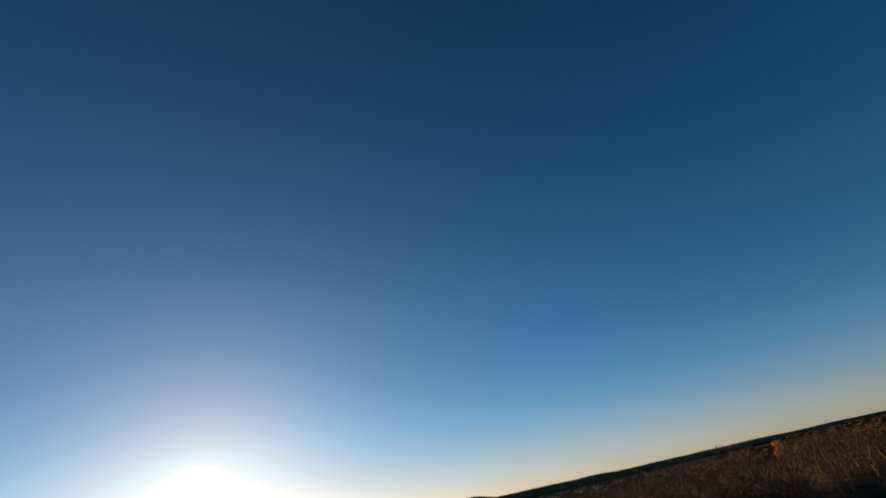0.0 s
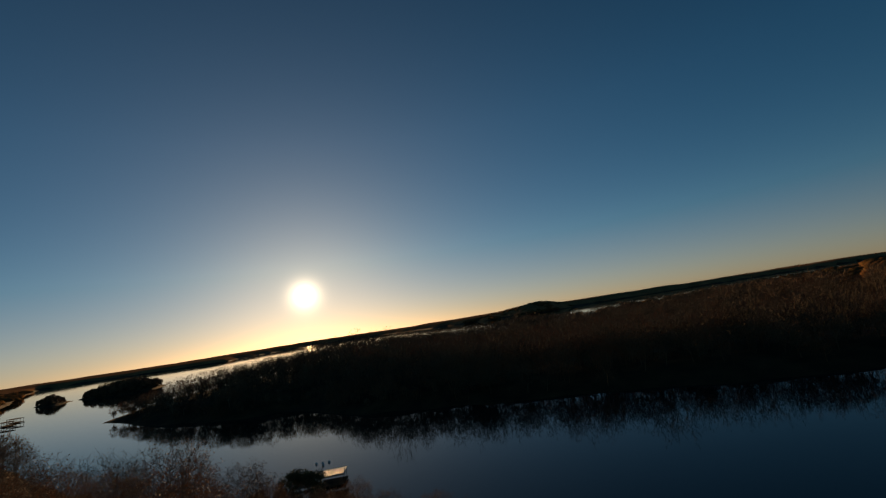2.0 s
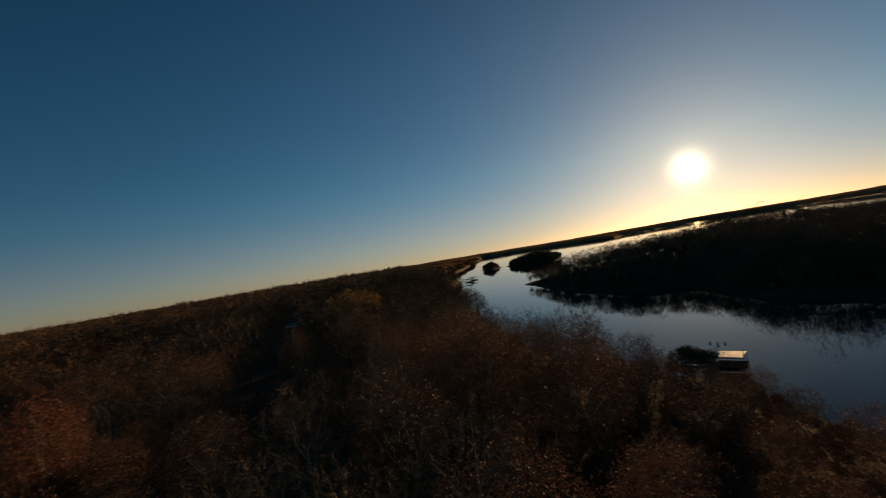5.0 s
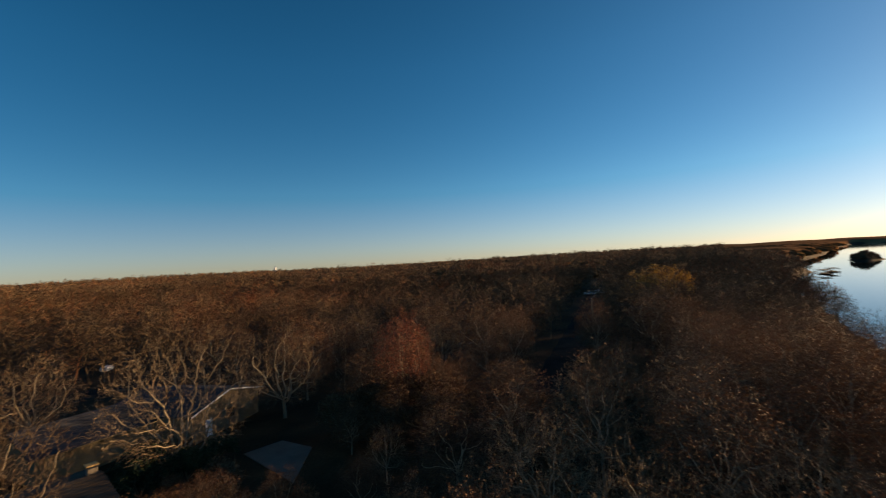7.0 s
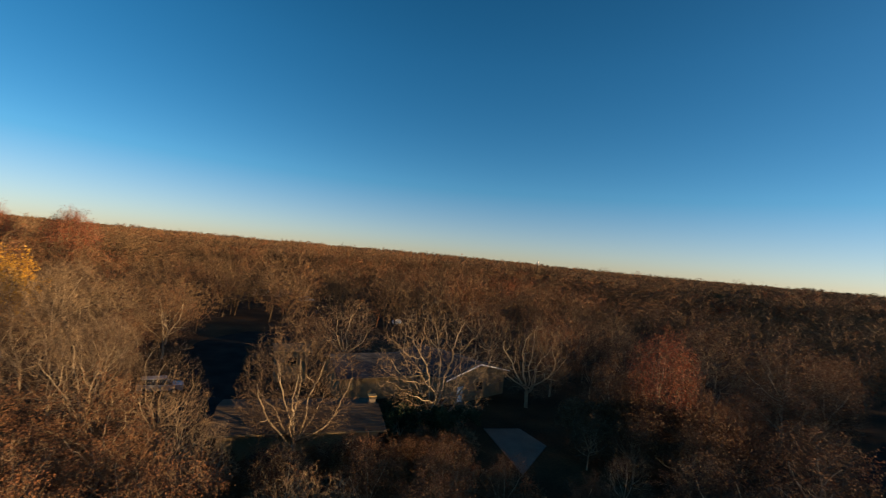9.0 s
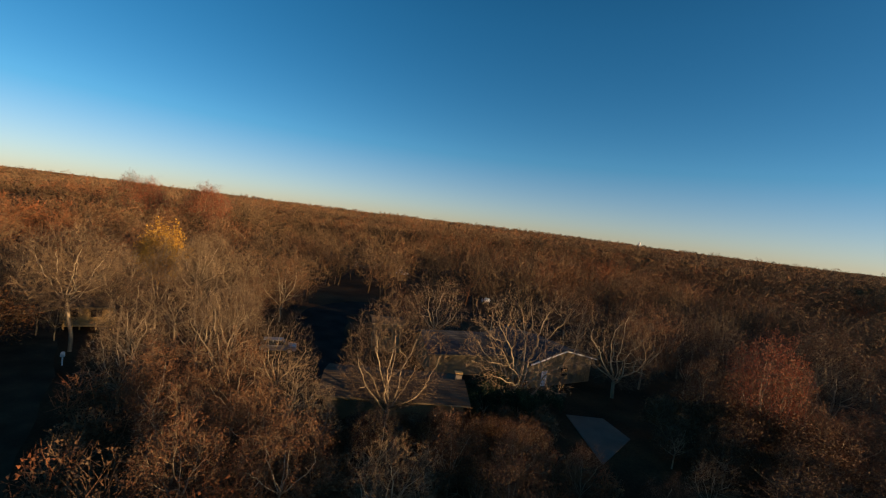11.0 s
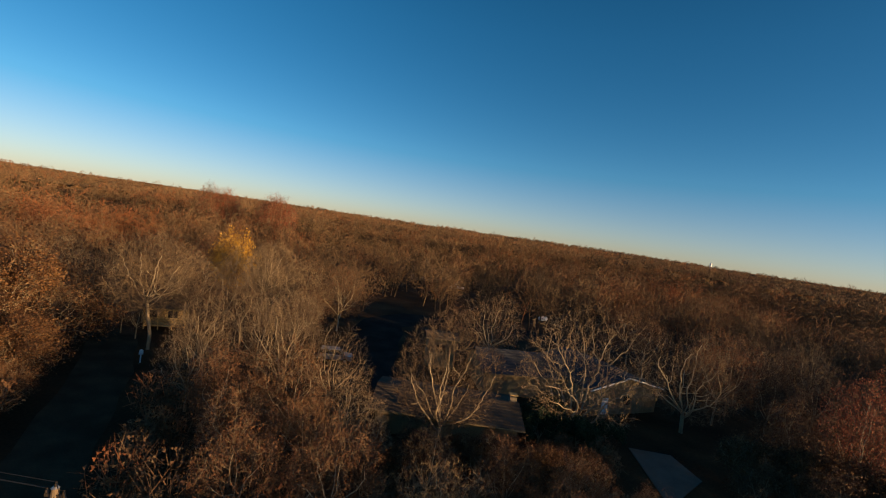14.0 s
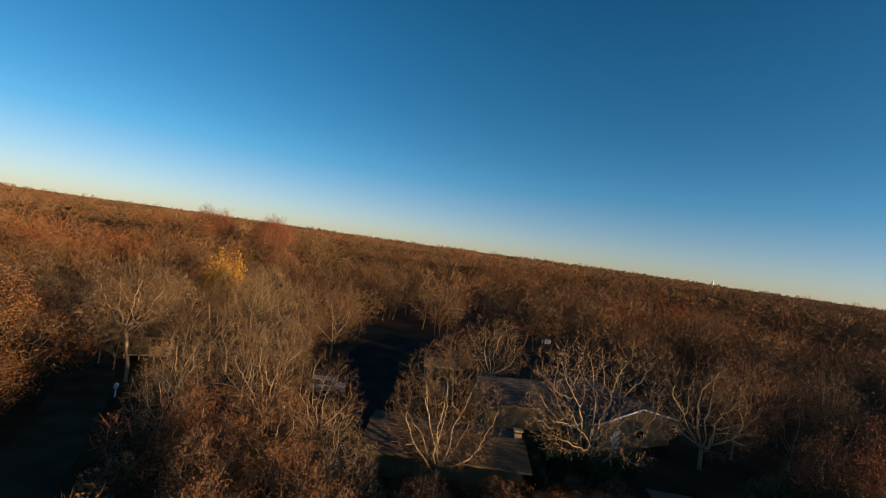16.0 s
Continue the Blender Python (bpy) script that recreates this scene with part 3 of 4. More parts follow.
RUSSET = [oak(31 + k, 10.5, 3.9 + 0.25 * k, 0.18, 0.3, 900, 0.44, 0.55, M_RUSSET, 0.08, 5, limbs=7, tip=0.011) for k in range(4)]
REDS = [oak(51, 10.5, 4.0, 0.3, 0.3, 900, 0.44, 0.6, M_RED, 0.075, 5, limbs=7, tip=0.011)]
YELLOWS = [oak(61, 10.0, 4.0, 0.25, 0.3, 800, 0.46, 0.8, M_YELLOW, 0.13, 4, limbs=7, tip=0.011)]
BUSH = [shrub(45 + k, 4.0, 1.0, 0.1, 6, 3, 2, 0.5, M_SCRUB, 0.055, 6) for k in range(2)]
GREENS = [shrub(71, 4.5, 0.9, 0.2, 5, 3, 2, 0.45, M_GREEN, 0.13, 4)]
TREE_LABELS = {
    "bush": ("low scrub oak bush with dry russet leaves", "bush", "bushes of the yards"),
    "bare": ("bare grey-brown oak tree with spreading twiggy crown", "tree", "trees of the woods"),
    "russet": ("oak tree holding dry russet-brown autumn leaves", "tree", "trees of the woods"),
    "red": ("tree in orange-red autumn foliage above its neighbours", "tree", "trees of the woods"),
    "yellow": ("tree in golden yellow autumn foliage", "tree", "trees of the woods"),
    "green": ("dark green evergreen shrub beside the house", "shrub", "shrubs"),
}
KINDS = {"bush": BUSH, "tall": TALL, "hero": HERO, "bare": BARE, "russet": RUSSET, "red": REDS, "yellow": YELLOWS, "green": GREENS}
PLANTED = []


def plant(kind, x, y, H=None, variant=None, turn=None, wide=1.0):
    i = len(PLANTED)
    meshes = KINDS[kind][(variant if variant is not None else i) % len(KINDS[kind])]
    std = {"bush": 4.0, "tall": 13.0, "hero": 11.5, "bare": 11.5, "russet": 10.5, "red": 10.5, "yellow": 10.0, "green": 4.5}[kind]
    s = (H or std) / std
    name = {"green": "evergreen_shrub", "bush": "bush"}.get(kind, "oak_tree")
    ob = new(name)
    ob.matrix_world = pose(x, y, float(height(x, y)), 0, 0, turn if turn is not None else (i * 137.5) % 360) @ Matrix.Diagonal((s * wide, s * wide, s, 1))
    tagged(ob, *TREE_LABELS[{"hero": "bare", "tall": "bare"}.get(kind, kind)])
    for n, me in meshes:
        c = new(n, me)
        c.parent = ob
    PLANTED.append((x, y))


# trees placed one by one; most can be told apart, some only cast shade
plant("hero", 16.4, 46.2, 13.2, 0, 20, 0.98)
plant("hero", 2.2, 40.3, 12.3, 1, 70, 0.98)
plant("hero", 31.5, 52.5, 11.4, 2, 200, 1.0)
plant("tall", -33.0, 54.5, 14.0, 0, 30, 1.0)
plant("tall", -27.0, 76.0, 13.0, 0, 110, 1.0)
for k, (sx, sy, sh) in enumerate(((-13.6, 44.0, 10.8), (-18.5, 51.5, 9.0), (-20.5, 40.5, 8.0), (-8.8, 45.0, 8.6), (-15.0, 53.0, 8.6))):
    plant("hero", sx, sy, sh, 3 - k % 2, 80 + 67 * k, 0.85)
for k, (sx, sy, sh) in enumerate(((-15.6, 36.5, 7.6), (-10.2, 36.5, 8.2), (-6.0, 38.2, 7.0), (-12.0, 31.0, 6.4), (-7.2, 31.0, 6.8), (-3.6, 33.8, 6.2), (-9.6, 26.0, 6.6), (-4.4, 27.0, 6.8))):
    plant("bare" if k % 3 == 2 else "russet", sx, sy, sh, k, 49 * k, 0.95)
for k, (sx, sy, sh) in enumerate(((-36.6, 57.6, 6.0), (-39.5, 59.0, 6.5), (-31.0, 60.0, 7.0), (-36.0, 68.5, 10.5), (-43.5, 61.0, 10.0), (-46.0, 67.0, 11.0), (-29.5, 66.0, 10.0), (-40.0, 72.0, 11.0), (-34.0, 79.0, 11.0), (-25.5, 69.0, 11.0))):
    plant("bare", sx, sy, sh, k, 71 * k, 0.9)
for k, (sx, sy, sh) in enumerate(((1.6, 31.5, 5.6), (6.8, 30.6, 5.8), (12.2, 31.0, 5.4), (2.4, 25.5, 6.6), (9.2, 24.5, 6.4), (16.2, 29.4, 4.6), (28.4, 36.0, 5.0), (31.0, 33.0, 5.6), (33.6, 29.4, 6.0), (26.0, 28.6, 4.8), (21.0, 26.0, 4.6))):
    plant("bare" if k % 3 == 0 else "russet", sx, sy, sh, k, 83 * k, 0.95)
for k, (sx, sy, sh) in enumerate(((-40.0, 46.0, 5.0), (-36.0, 41.5, 4.4), (-33.0, 36.5, 3.8), (-38.5, 37.5, 5.0), (-30.5, 31.0, 3.8), (-43.0, 41.5, 5.5), (-28.5, 26.0, 3.4), (-46.5, 46.5, 7.0), (-34.5, 30.0, 4.4), (-47.5, 52.0, 8.5), (-42.0, 52.5, 7.0))):
    plant("bush" if k % 2 else "russet", sx, sy, sh, k, 61 * k, 1.1)
plant("bush", 6.5, 34.5, 3.4, 3, 15, 0.95)
plant("bush", 1.0, 33.5, 3.4, 1, 115, 1.0)
plant("bush", 11.5, 35.0, 3.2, 0, 145, 1.0)
plant("bush", 14.5, 37.0, 2.8, 0, 45, 0.9)
for k, (sx, sy, sh) in enumerate(((-3.5, 38.0, 4.4), (0.5, 38.6, 3.4), (4.0, 37.8, 4.2), (8.5, 38.2, 4.6), (11.8, 39.0, 3.6), (13.5, 40.5, 4.0), (3.5, 30.0, 4.6), (9.0, 29.0, 5.2), (-3.0, 31.5, 5.4))):
    plant("bush", sx, sy, sh * 0.5, k, 57 * k, 1.15)
plant("bush", 30.2, 39.0, 4.6, 0, 145, 0.9)
plant("red", 37.6, 37.0, 12.4, 0, 0, 0.66)
plant("russet", 35.2, 41.0, 8.8, 1, 130, 0.9)
plant("russet", 34.5, 40.0, 7.5, 2, 60, 0.9)
plant("bush", 36.5, 33.0, 5.5, 0, 60, 1.1)
plant("russet", 40.5, 33.5, 7.0, 1, 10, 0.9)
plant("bush", 34.0, 36.0, 5.0, 1, 10, 1.0)
plant("russet", 41.5, 39.0, 9.0, 3, 10, 0.9)
plant("yellow", 142.3, 33.5, 12.5, 0, 40, 1.25)
plant("yellow", 148.0, 29.0, 12.0, 0, 160, 1.1)
plant("yellow", -38.3, 86.0, 12.5, 0, 200, 0.75)
plant("red", -95.0, 192.0, 23.5, 1, 20, 0.85)
plant("red", -68.0, 185.5, 22.5, 2, 60, 0.85)
plant("russet", -97.0, 190.0, 22.5, 3, 140, 0.85)
plant("red", -92.0, 193.0, 22.0, 0, 240, 0.85)
plant("russet", -70.0, 186.5, 21.5, 1, 150, 0.85)
plant("red", -66.0, 184.0, 21.5, 3, 250, 0.85)
plant("bare", 179.5, -9.0, 10.0, 2, 0, 1.0)
for k, (sx, sy, sh) in enumerate(((288, -54, 8), (279, -55, 9.5), (267, -57, 10), (254, -60, 10), (241, -62, 10.5), (229, -61, 10), (283, -66, 10), (270, -70, 11), (256, -74, 11), (242, -78, 11), (217, -62, 10), (205, -66, 10), (194, -72, 10))):
    plant("bare" if k % 2 else "russet", sx, sy, sh * 0.72, k, 77 * k, 1.2)
# near trees shading the left clump; last five, mostly unseen, added only for that
for k, (sx, sy, sh) in enumerate(((21, 6, 9.2), (16, 12, 8.0), (24, 13, 9.0), (20, -2, 9.0), (26, 0, 9.5), (22, -9, 7), (12, 12.5, 6.5), (16.5, 16, 6.0), (14, 8, 7.5), (19, 19.5, 5.5), (23.5, 17.5, 5.5))):
    plant("russet" if k % 2 else "bare", sx, sy, sh, k, 67 * k, 0.95)
plant("bare", 74.0, -15.0, 8.0, 1, 0, 1.0)
plant("bare", 88.0, -17.5, 8.5, 3, 60, 1.0)
plant("russet", 57.0, -25.5, 4.0, 3, 60, 1.1)
plant("russet", 52.0, -22.0, 4.4, 0, 60, 1.1)
plant("green", 62.5, -31.8, 3.6, 0, 90, 1.1)
for gx, gy, gh in ((14.2, 46.0, 3.4), (16.5, 44.6, 2.6), (12.6, 44.4, 2.8), (20.5, 47.0, 2.2)):
    plant("green", gx, gy, gh)


def scatter_near(total):
    """Fills the near woods by rejection, evenly spaced."""
    rng = np.random.default_rng(5)
    n = 9000
    r = 24 + 66 * np.sqrt(rng.random(n))
    b = np.radians(rng.uniform(-62, 175, n))
    X, Y = r * np.sin(b), r * np.cos(b)
    ok = (land(X, Y) > 2.5) & ~open_ground(X, Y, 1.5) & ~yard(X, Y) & ~near_road(X, Y, LANE, 6.5)
    W = wave(X, Y, 14, 0.3)
    for x, y, w in zip(X[ok], Y[ok], W[ok]):
        if len(PLANTED) >= total:
            break
        if any((x - a) ** 2 + (y - c) ** 2 < 5.9 ** 2 for a, c in PLANTED):
            continue
        leafy = (0.3 if math.degrees(math.atan2(x, y)) < 22 else 0.7) + (0.2 if w > 0.55 else 0)
        if 30 < math.degrees(math.atan2(x, y)) < 62 and math.hypot(x, y) < 60:
            leafy = 0.75
        kind = "russet" if rng.random() < leafy else "bare"
        along, side = (x - 17.5) * 0.872 - (y - 50) * 0.489, (x - 17.5) * 0.489 + (y - 50) * 0.872
        low = 0.6 if 6 < along < 60 and -12 < side < 9 else 0.7 if 6 < along < 75 and -20 < side < -12 else 0.95
        if math.degrees(math.atan2(x, y)) < -8 and math.hypot(x, y) < 43:
            kind, low = "russet", 0.72
        if math.degrees(math.atan2(x, y)) > 112 and y < 0 and x > 0:
            low = 0.5
        if land(x, y) < 16 and math.degrees(math.atan2(x, y)) < 112:
            low *= 0.66
        plant(kind, float(x), float(y), low * rng.uniform(7.5, 12.0), int(rng.integers(4)), rng.uniform(0, 360), rng.uniform(0.85, 1.08) * (1.25 if low < 0.85 else 1.0))


scatter_near(280)


def set_tone(ob, values):
    a = ob.data.attributes.new("tone", "FLOAT", "POINT")
    a.data.foreach_set("value", np.asarray(values, np.float32))


def stand(seed, n, step, leaves, leaf_size, width, W=4.4):
    """One light tree for the depth of the woods, as arrays: H is 11 m."""
    rng = np.random.default_rng(seed)
    thick, fine, ends = oak_parts(seed, 11.0, W, 0.22, 0.3, n, step, 2, 6, 0.024, 0.06 if n > 50 else 0.03, width)
    V1, F1 = tubes(thick, 3)
    F1 = np.concatenate([F1[:, [0, 1, 2]], F1[:, [0, 2, 3]]])
    V2, F2 = sprays([(a, b, max(r, width), q) for a, b, r, q in fine], rng)
    V3, F3 = leaf_cloud(ends[rng.permutation(len(ends))[:leaves]], 1, leaf_size, 0.25, rng)
    return np.concatenate([V1, V2, V3]), np.concatenate([F1, F2 + len(V1), F3 + len(V1) + len(V2)])


def oak_woods(name, inner, outer, spacing, seed, protos, sector=(-70, 215), H=(8.5, 12.0), tall=0.0, apart=4.0):
    """The woods behind the single trees: light oaks of a few growths, each turned and sized, joined."""
    rng = np.random.default_rng(seed)
    n = int((outer ** 2 - inner ** 2) * math.pi * (sector[1] - sector[0]) / 360 / spacing ** 2)
    r = np.sqrt(rng.uniform(inner ** 2, outer ** 2, n))
    b = np.radians(rng.uniform(sector[0], sector[1], n))
    x, y = r * np.sin(b), r * np.cos(b)
    ok = (land(x, y) > 2.0) & ~open_ground(x, y, 1.5) & ~yard(x, y)
    x, y = x[ok], y[ok]
    near = np.array(PLANTED)
    if inner < 95:
        ok = np.array([np.min((near[:, 0] - px) ** 2 + (near[:, 1] - py) ** 2) > apart ** 2 for px, py in zip(x, y)])
        x, y = x[ok], y[ok]
    n = len(x)
    z = height(x, y)
    h = rng.uniform(H[0], H[1], n) * (0.7 + 0.3 * np.clip(land(x, y) / 26, 0, 1)) * (1 + 0.14 * wave(x, y, 26, 0.7)) * np.where(rng.random(n) < tall, rng.uniform(1.15, 1.4, n), 1)
    leafy = np.clip(0.5 + 0.5 * wave(x, y, 31, 1.9) + rng.normal(0, 0.35, n), 0, 1)
    which = np.clip((leafy * len(protos)).astype(int), 0, len(protos) - 1)
    tint = np.clip(0.08 + 0.62 * leafy + rng.normal(0, 0.16, n), 0, 1)
    VV, FF, TT, base = [], [], [], 0
    for k, (V, F) in enumerate(protos):
        i = np.flatnonzero(which == k)
        if len(i) == 0:
            continue
        a, sz = rng.uniform(0, 6.283, len(i)), h[i] / 11.0
        sw = sz * rng.uniform(0.85, 1.2, len(i))
        c, q = (np.cos(a) * sw)[:, None], (np.sin(a) * sw)[:, None]
        W = np.stack([V[None, :, 0] * c - V[None, :, 1] * q + x[i, None], V[None, :, 0] * q + V[None, :, 1] * c + y[i, None], V[None, :, 2] * sz[:, None] + z[i, None]], -1)
        VV.append(W.reshape(-1, 3))
        FF.append((F[None] + (np.arange(len(i)) * len(V))[:, None, None] + base).reshape(-1, 3))
        TT.append(np.repeat(tint[i], len(V)))
        base += len(i) * len(V)
    ob = new(name, fast_mesh(name, np.concatenate(VV), np.concatenate(FF), M_WOODS))
    set_tone(ob, np.concatenate(TT))
    return tagged(ob, "dense autumn oak woods with bare twigs and russet leaves", "woods", kind="stuff")


def woods(name, inner, outer, spacing, twigs, leaves, seed, sector=(-70, 215), H=(8.5, 12.0)):
    """The rest of the woods: upright trunks, limbs, sprays of twigs and dry leaves, joined."""
    rng = np.random.default_rng(seed)
    area = (outer ** 2 - inner ** 2) * math.pi * (sector[1] - sector[0]) / 360
    n = int(area / spacing ** 2)
    r = np.sqrt(rng.uniform(inner ** 2, outer ** 2, n))
    b = np.radians(rng.uniform(sector[0], sector[1], n))
    x, y = r * np.sin(b), r * np.cos(b)
    d = land(x, y)
    ok = d > 2.0
    ok &= ~open_ground(x, y, 1.5) & (~yard(x, y) | (inner < 20))
    if inner < 90:
        near = np.array(PLANTED)
        ok &= np.array([np.min((near[:, 0] - px) ** 2 + (near[:, 1] - py) ** 2) > (1.6 if inner < 20 else 4.0) ** 2 for px, py in zip(x, y)])
    x, y = x[ok], y[ok]
    z = height(x, y)
    n = len(x)
    h = rng.uniform(H[0], H[1], n) * (0.55 + 0.45 * np.clip(d[ok] / 32, 0, 1))
    if inner > 150:
        h = h * (1 + 0.3 * wave(x, y, 38, 0.7)) * np.where(rng.random(n) < 0.12, rng.uniform(1.1, 1.5, n), 1)
    w = h * rng.uniform(0.33, 0.45, n)
    root = np.stack([x, y, z], 1)
    top = root + np.stack([rng.normal(0, 0.3, n), rng.normal(0, 0.3, n), h * 0.45], 1)
    P, Q, R0, R1 = [root], [top], [h * 0.017], [h * 0.012]
    for k in range(4):
        a = rng.uniform(0, 6.28, n)
        q = root + np.stack([np.cos(a) * w * 0.65, np.sin(a) * w * 0.65, h * rng.uniform(0.75, 0.92, n)], 1)
        P.append(root + (top - root) * rng.uniform(0.6, 1, (n, 1)))
        Q.append(q)
        R0.append(h * 0.009)
        R1.append(h * 0.003)
    segs = list(zip(np.concatenate(P), np.concatenate(Q), np.concatenate(R0), np.concatenate(R1)))
    V1, F1 = tubes(segs, 3)
    F1 = np.concatenate([F1[:, [0, 1, 2]], F1[:, [0, 2, 3]]])

    def shell(k, lo):
        a = rng.uniform(0, 6.28, (n, k))
        t = rng.uniform(lo, 1, (n, k))
        rad = np.sqrt(np.clip(1 - (t * 1.55 - 0.62) ** 2 * 1.05, 0.03, 1)) * rng.uniform(0.62, 1.02, (n, k))
        c = np.stack([x[:, None] + np.cos(a) * rad * w[:, None], y[:, None] + np.sin(a) * rad * w[:, None], z[:, None] + h[:, None] * (0.33 + 0.67 * t)], -1)
        out = np.stack([np.cos(a) * rad, np.sin(a) * rad, 0.35 + 0.9 * t], -1)
        return c.reshape(-1, 3), out.reshape(-1, 3)

    c, o = shell(twigs, 0.05)
    o = o + rng.normal(0, 0.45, o.shape)
    o /= np.linalg.norm(o, axis=1)[:, None]
    s = np.cross(o, rng.normal(0, 1, o.shape))
    s /= np.linalg.norm(s, axis=1)[:, None]
    ln = rng.uniform(0.8, 1.7, (len(c), 1)) * (1 + inner / 600)
    wd = 0.028 + 0.03 * inner / 90 if inner < 150 else 0.06 * (1 + inner / 150)
    V2 = np.stack([c - o * ln * 0.6 - s * wd, c - o * ln * 0.6 + s * wd, c + o * ln * 0.5], 1).reshape(-1, 3)
    c, o = shell(leaves, 0.0)
    a = rng.normal(0, 1, c.shape)
    a /= np.linalg.norm(a, axis=1)[:, None]
    e = np.cross(a, rng.normal(0, 1, c.shape))
    e /= np.linalg.norm(e, axis=1)[:, None]
    sz = 0.13 * (1 + inner / 140) * rng.uniform(0.6, 1.3, (len(c), 1))
    V3 = np.stack([c - a * sz, c + e * sz, c + a * sz * 0.9], 1).reshape(-1, 3)
    V = np.concatenate([V1, V2, V3])
    F = np.concatenate([F1, len(V1) + np.arange(len(V2) + len(V3)).reshape(-1, 3)])
    ob = new(name, fast_mesh(name, V, F, M_WOODS))
    per = np.clip(0.4 + 0.3 * wave(x, y, 47, 1.1) + rng.normal(0, 0.2, n), 0, 1)
    set_tone(ob, np.concatenate([np.repeat(np.tile(per, 5), 6), np.repeat(per, 3 * twigs), np.repeat(per, 3 * leaves)]))
    return tagged(ob, "dense autumn oak woods with bare twigs and russet leaves", "woods", kind="stuff")


NEAR_STANDS = [stand(300 + k, 190, 0.8, (10, 90, 260, 420)[k], 0.10, 0.016) for k in range(4)]
MID_STANDS = [stand(310 + k, 170, 0.95, (10, 40, 110, 220)[k], 0.17, 0.03) for k in range(4)]
BACK_STANDS = [stand(320 + k, 75, 1.3, (0, 20, 60, 120)[k], 0.24, 0.065) for k in range(4)]
oak_woods("woods", 22, 92, 6.2, 8, NEAR_STANDS, H=(3.5, 7.0))
woods("brush", 19, 58, 1.6, 50, 150, 9, sector=(-11, 34), H=(0.8, 3.0))
woods("brush", 19, 56, 2.4, 60, 130, 10, sector=(-62, -33), H=(1.0, 4.0))
woods("brush", 19.5, 47, 2.1, 70, 150, 24, sector=(-33, -9), H=(2.0, 4.8))
woods("brush", 19, 76, 2.1, 50, 120, 23, sector=(58, 178), H=(1.5, 4.0))
woods("woods", 140, 330, 6.5, 70, 90, 12, sector=(93, 178))
woods("woods", 88, 335, 7.5, 70, 90, 27, sector=(178, 215))
woods("woods", 140, 330, 4.6, 30, 44, 13, sector=(93, 178), H=(3.5, 6.5))
oak_woods("woods", 88, 170, 6.6, 1, MID_STANDS, tall=0.08)
oak_woods("woods", 165, 335, 7.6, 2, BACK_STANDS, sector=(-66, 94), H=(9.0, 12.5), tall=0.1)


def dome_woods(name, inner, outer, spacing, seed, sector):
    """Distant crowns: rough domes set close together, with twigs standing out of them."""
    rng = np.random.default_rng(seed)
    n = int((outer ** 2 - inner ** 2) * math.pi * (sector[1] - sector[0]) / 360 / spacing ** 2)
    r = np.sqrt(rng.uniform(inner ** 2, outer ** 2, n))
    b = np.radians(rng.uniform(sector[0], sector[1], n))
    x, y = r * np.sin(b), r * np.cos(b)
    ok = (land(x, y) > 4) & ~near_road(x, y, AVENUE, 9) & (np.hypot((x - 650) / 110, (y + 105) / 90) > 1)
    ok &= (r > 560) | (b < radians(85)) | (b > radians(178))
    x, y = x[ok], y[ok]
    z = height(x, y)
    n = len(x)
    h = rng.uniform(7, 9.5, n)
    w = spacing * rng.uniform(0.5, 0.75, n)
    rings = [(0.0, 1.0), (0.55, 0.86), (0.95, 0.55), (0.9, 0.1)]
    V = [np.stack([x, y, z + h], 1)[:, None, :]]
    K = 7
    for rad, hh in rings[1:]:
        a = np.arange(K)[None, :] * 6.283 / K + rng.uniform(0, 1, (n, 1)) + rng.normal(0, 0.1, (n, K))
        rr = rad * w[:, None] * rng.uniform(0.75, 1.25, (n, K))
        V.append(np.stack([x[:, None] + np.cos(a) * rr, y[:, None] + np.sin(a) * rr, z[:, None] + h[:, None] * hh * rng.uniform(0.9, 1.1, (n, K))], -1))
    V = np.concatenate(V, 1)
    per = V.shape[1]
    f = []
    for k in range(K):
        j = (k + 1) % K
        f.append((0, 1 + k, 1 + j))
        for t in range(2):
            p, q = 1 + t * K, 1 + (t + 1) * K
            f += [(p + k, q + k, q + j), (p + k, q + j, p + j)]
    F = (np.arange(n) * per)[:, None, None] + np.array(f)[None]
    ob = new(name, fast_mesh(name, V.reshape(-1, 3), F.reshape(-1, 3), M_CANOPY, True))
    return tagged(ob, "far brown tree canopy of the autumn woods", "woods", kind="stuff")


woods("woods", 560, 760, 5.0, 40, 60, 16, sector=(92, 106), H=(8, 11))
woods("woods", 560, 760, 4.6, 20, 34, 17, sector=(92, 106), H=(3, 5))
woods("woods", 325, 720, 8.0, 36, 44, 18, sector=(84, 94))
woods("woods", 325, 580, 8.5, 36, 50, 19, sector=(98, 178))
woods("woods", 325, 620, 10.5, 36, 40, 14, sector=(-62, 86), H=(9.5, 12.5))
woods("woods", 600, 1500, 19.0, 30, 46, 21, sector=(-66, 84), H=(10, 15))
woods("woods", 1500, 2700, 40.0, 20, 36, 22, sector=(-66, 84), H=(12, 18))
FAR_STANDS = [stand(330 + k, 55, 1.5, 90, 0.42, 0.10) for k in range(3)]
oak_woods("woods", 330, 900, 23.0, 31, FAR_STANDS, sector=(-66, 86), H=(10.0, 13.5), tall=0.12)
dome_woods("far_woods", 320, 900, 14.0, 3, (-75, 215))
dome_woods("far_woods", 880, 1900, 30.0, 4, (-70, 200))


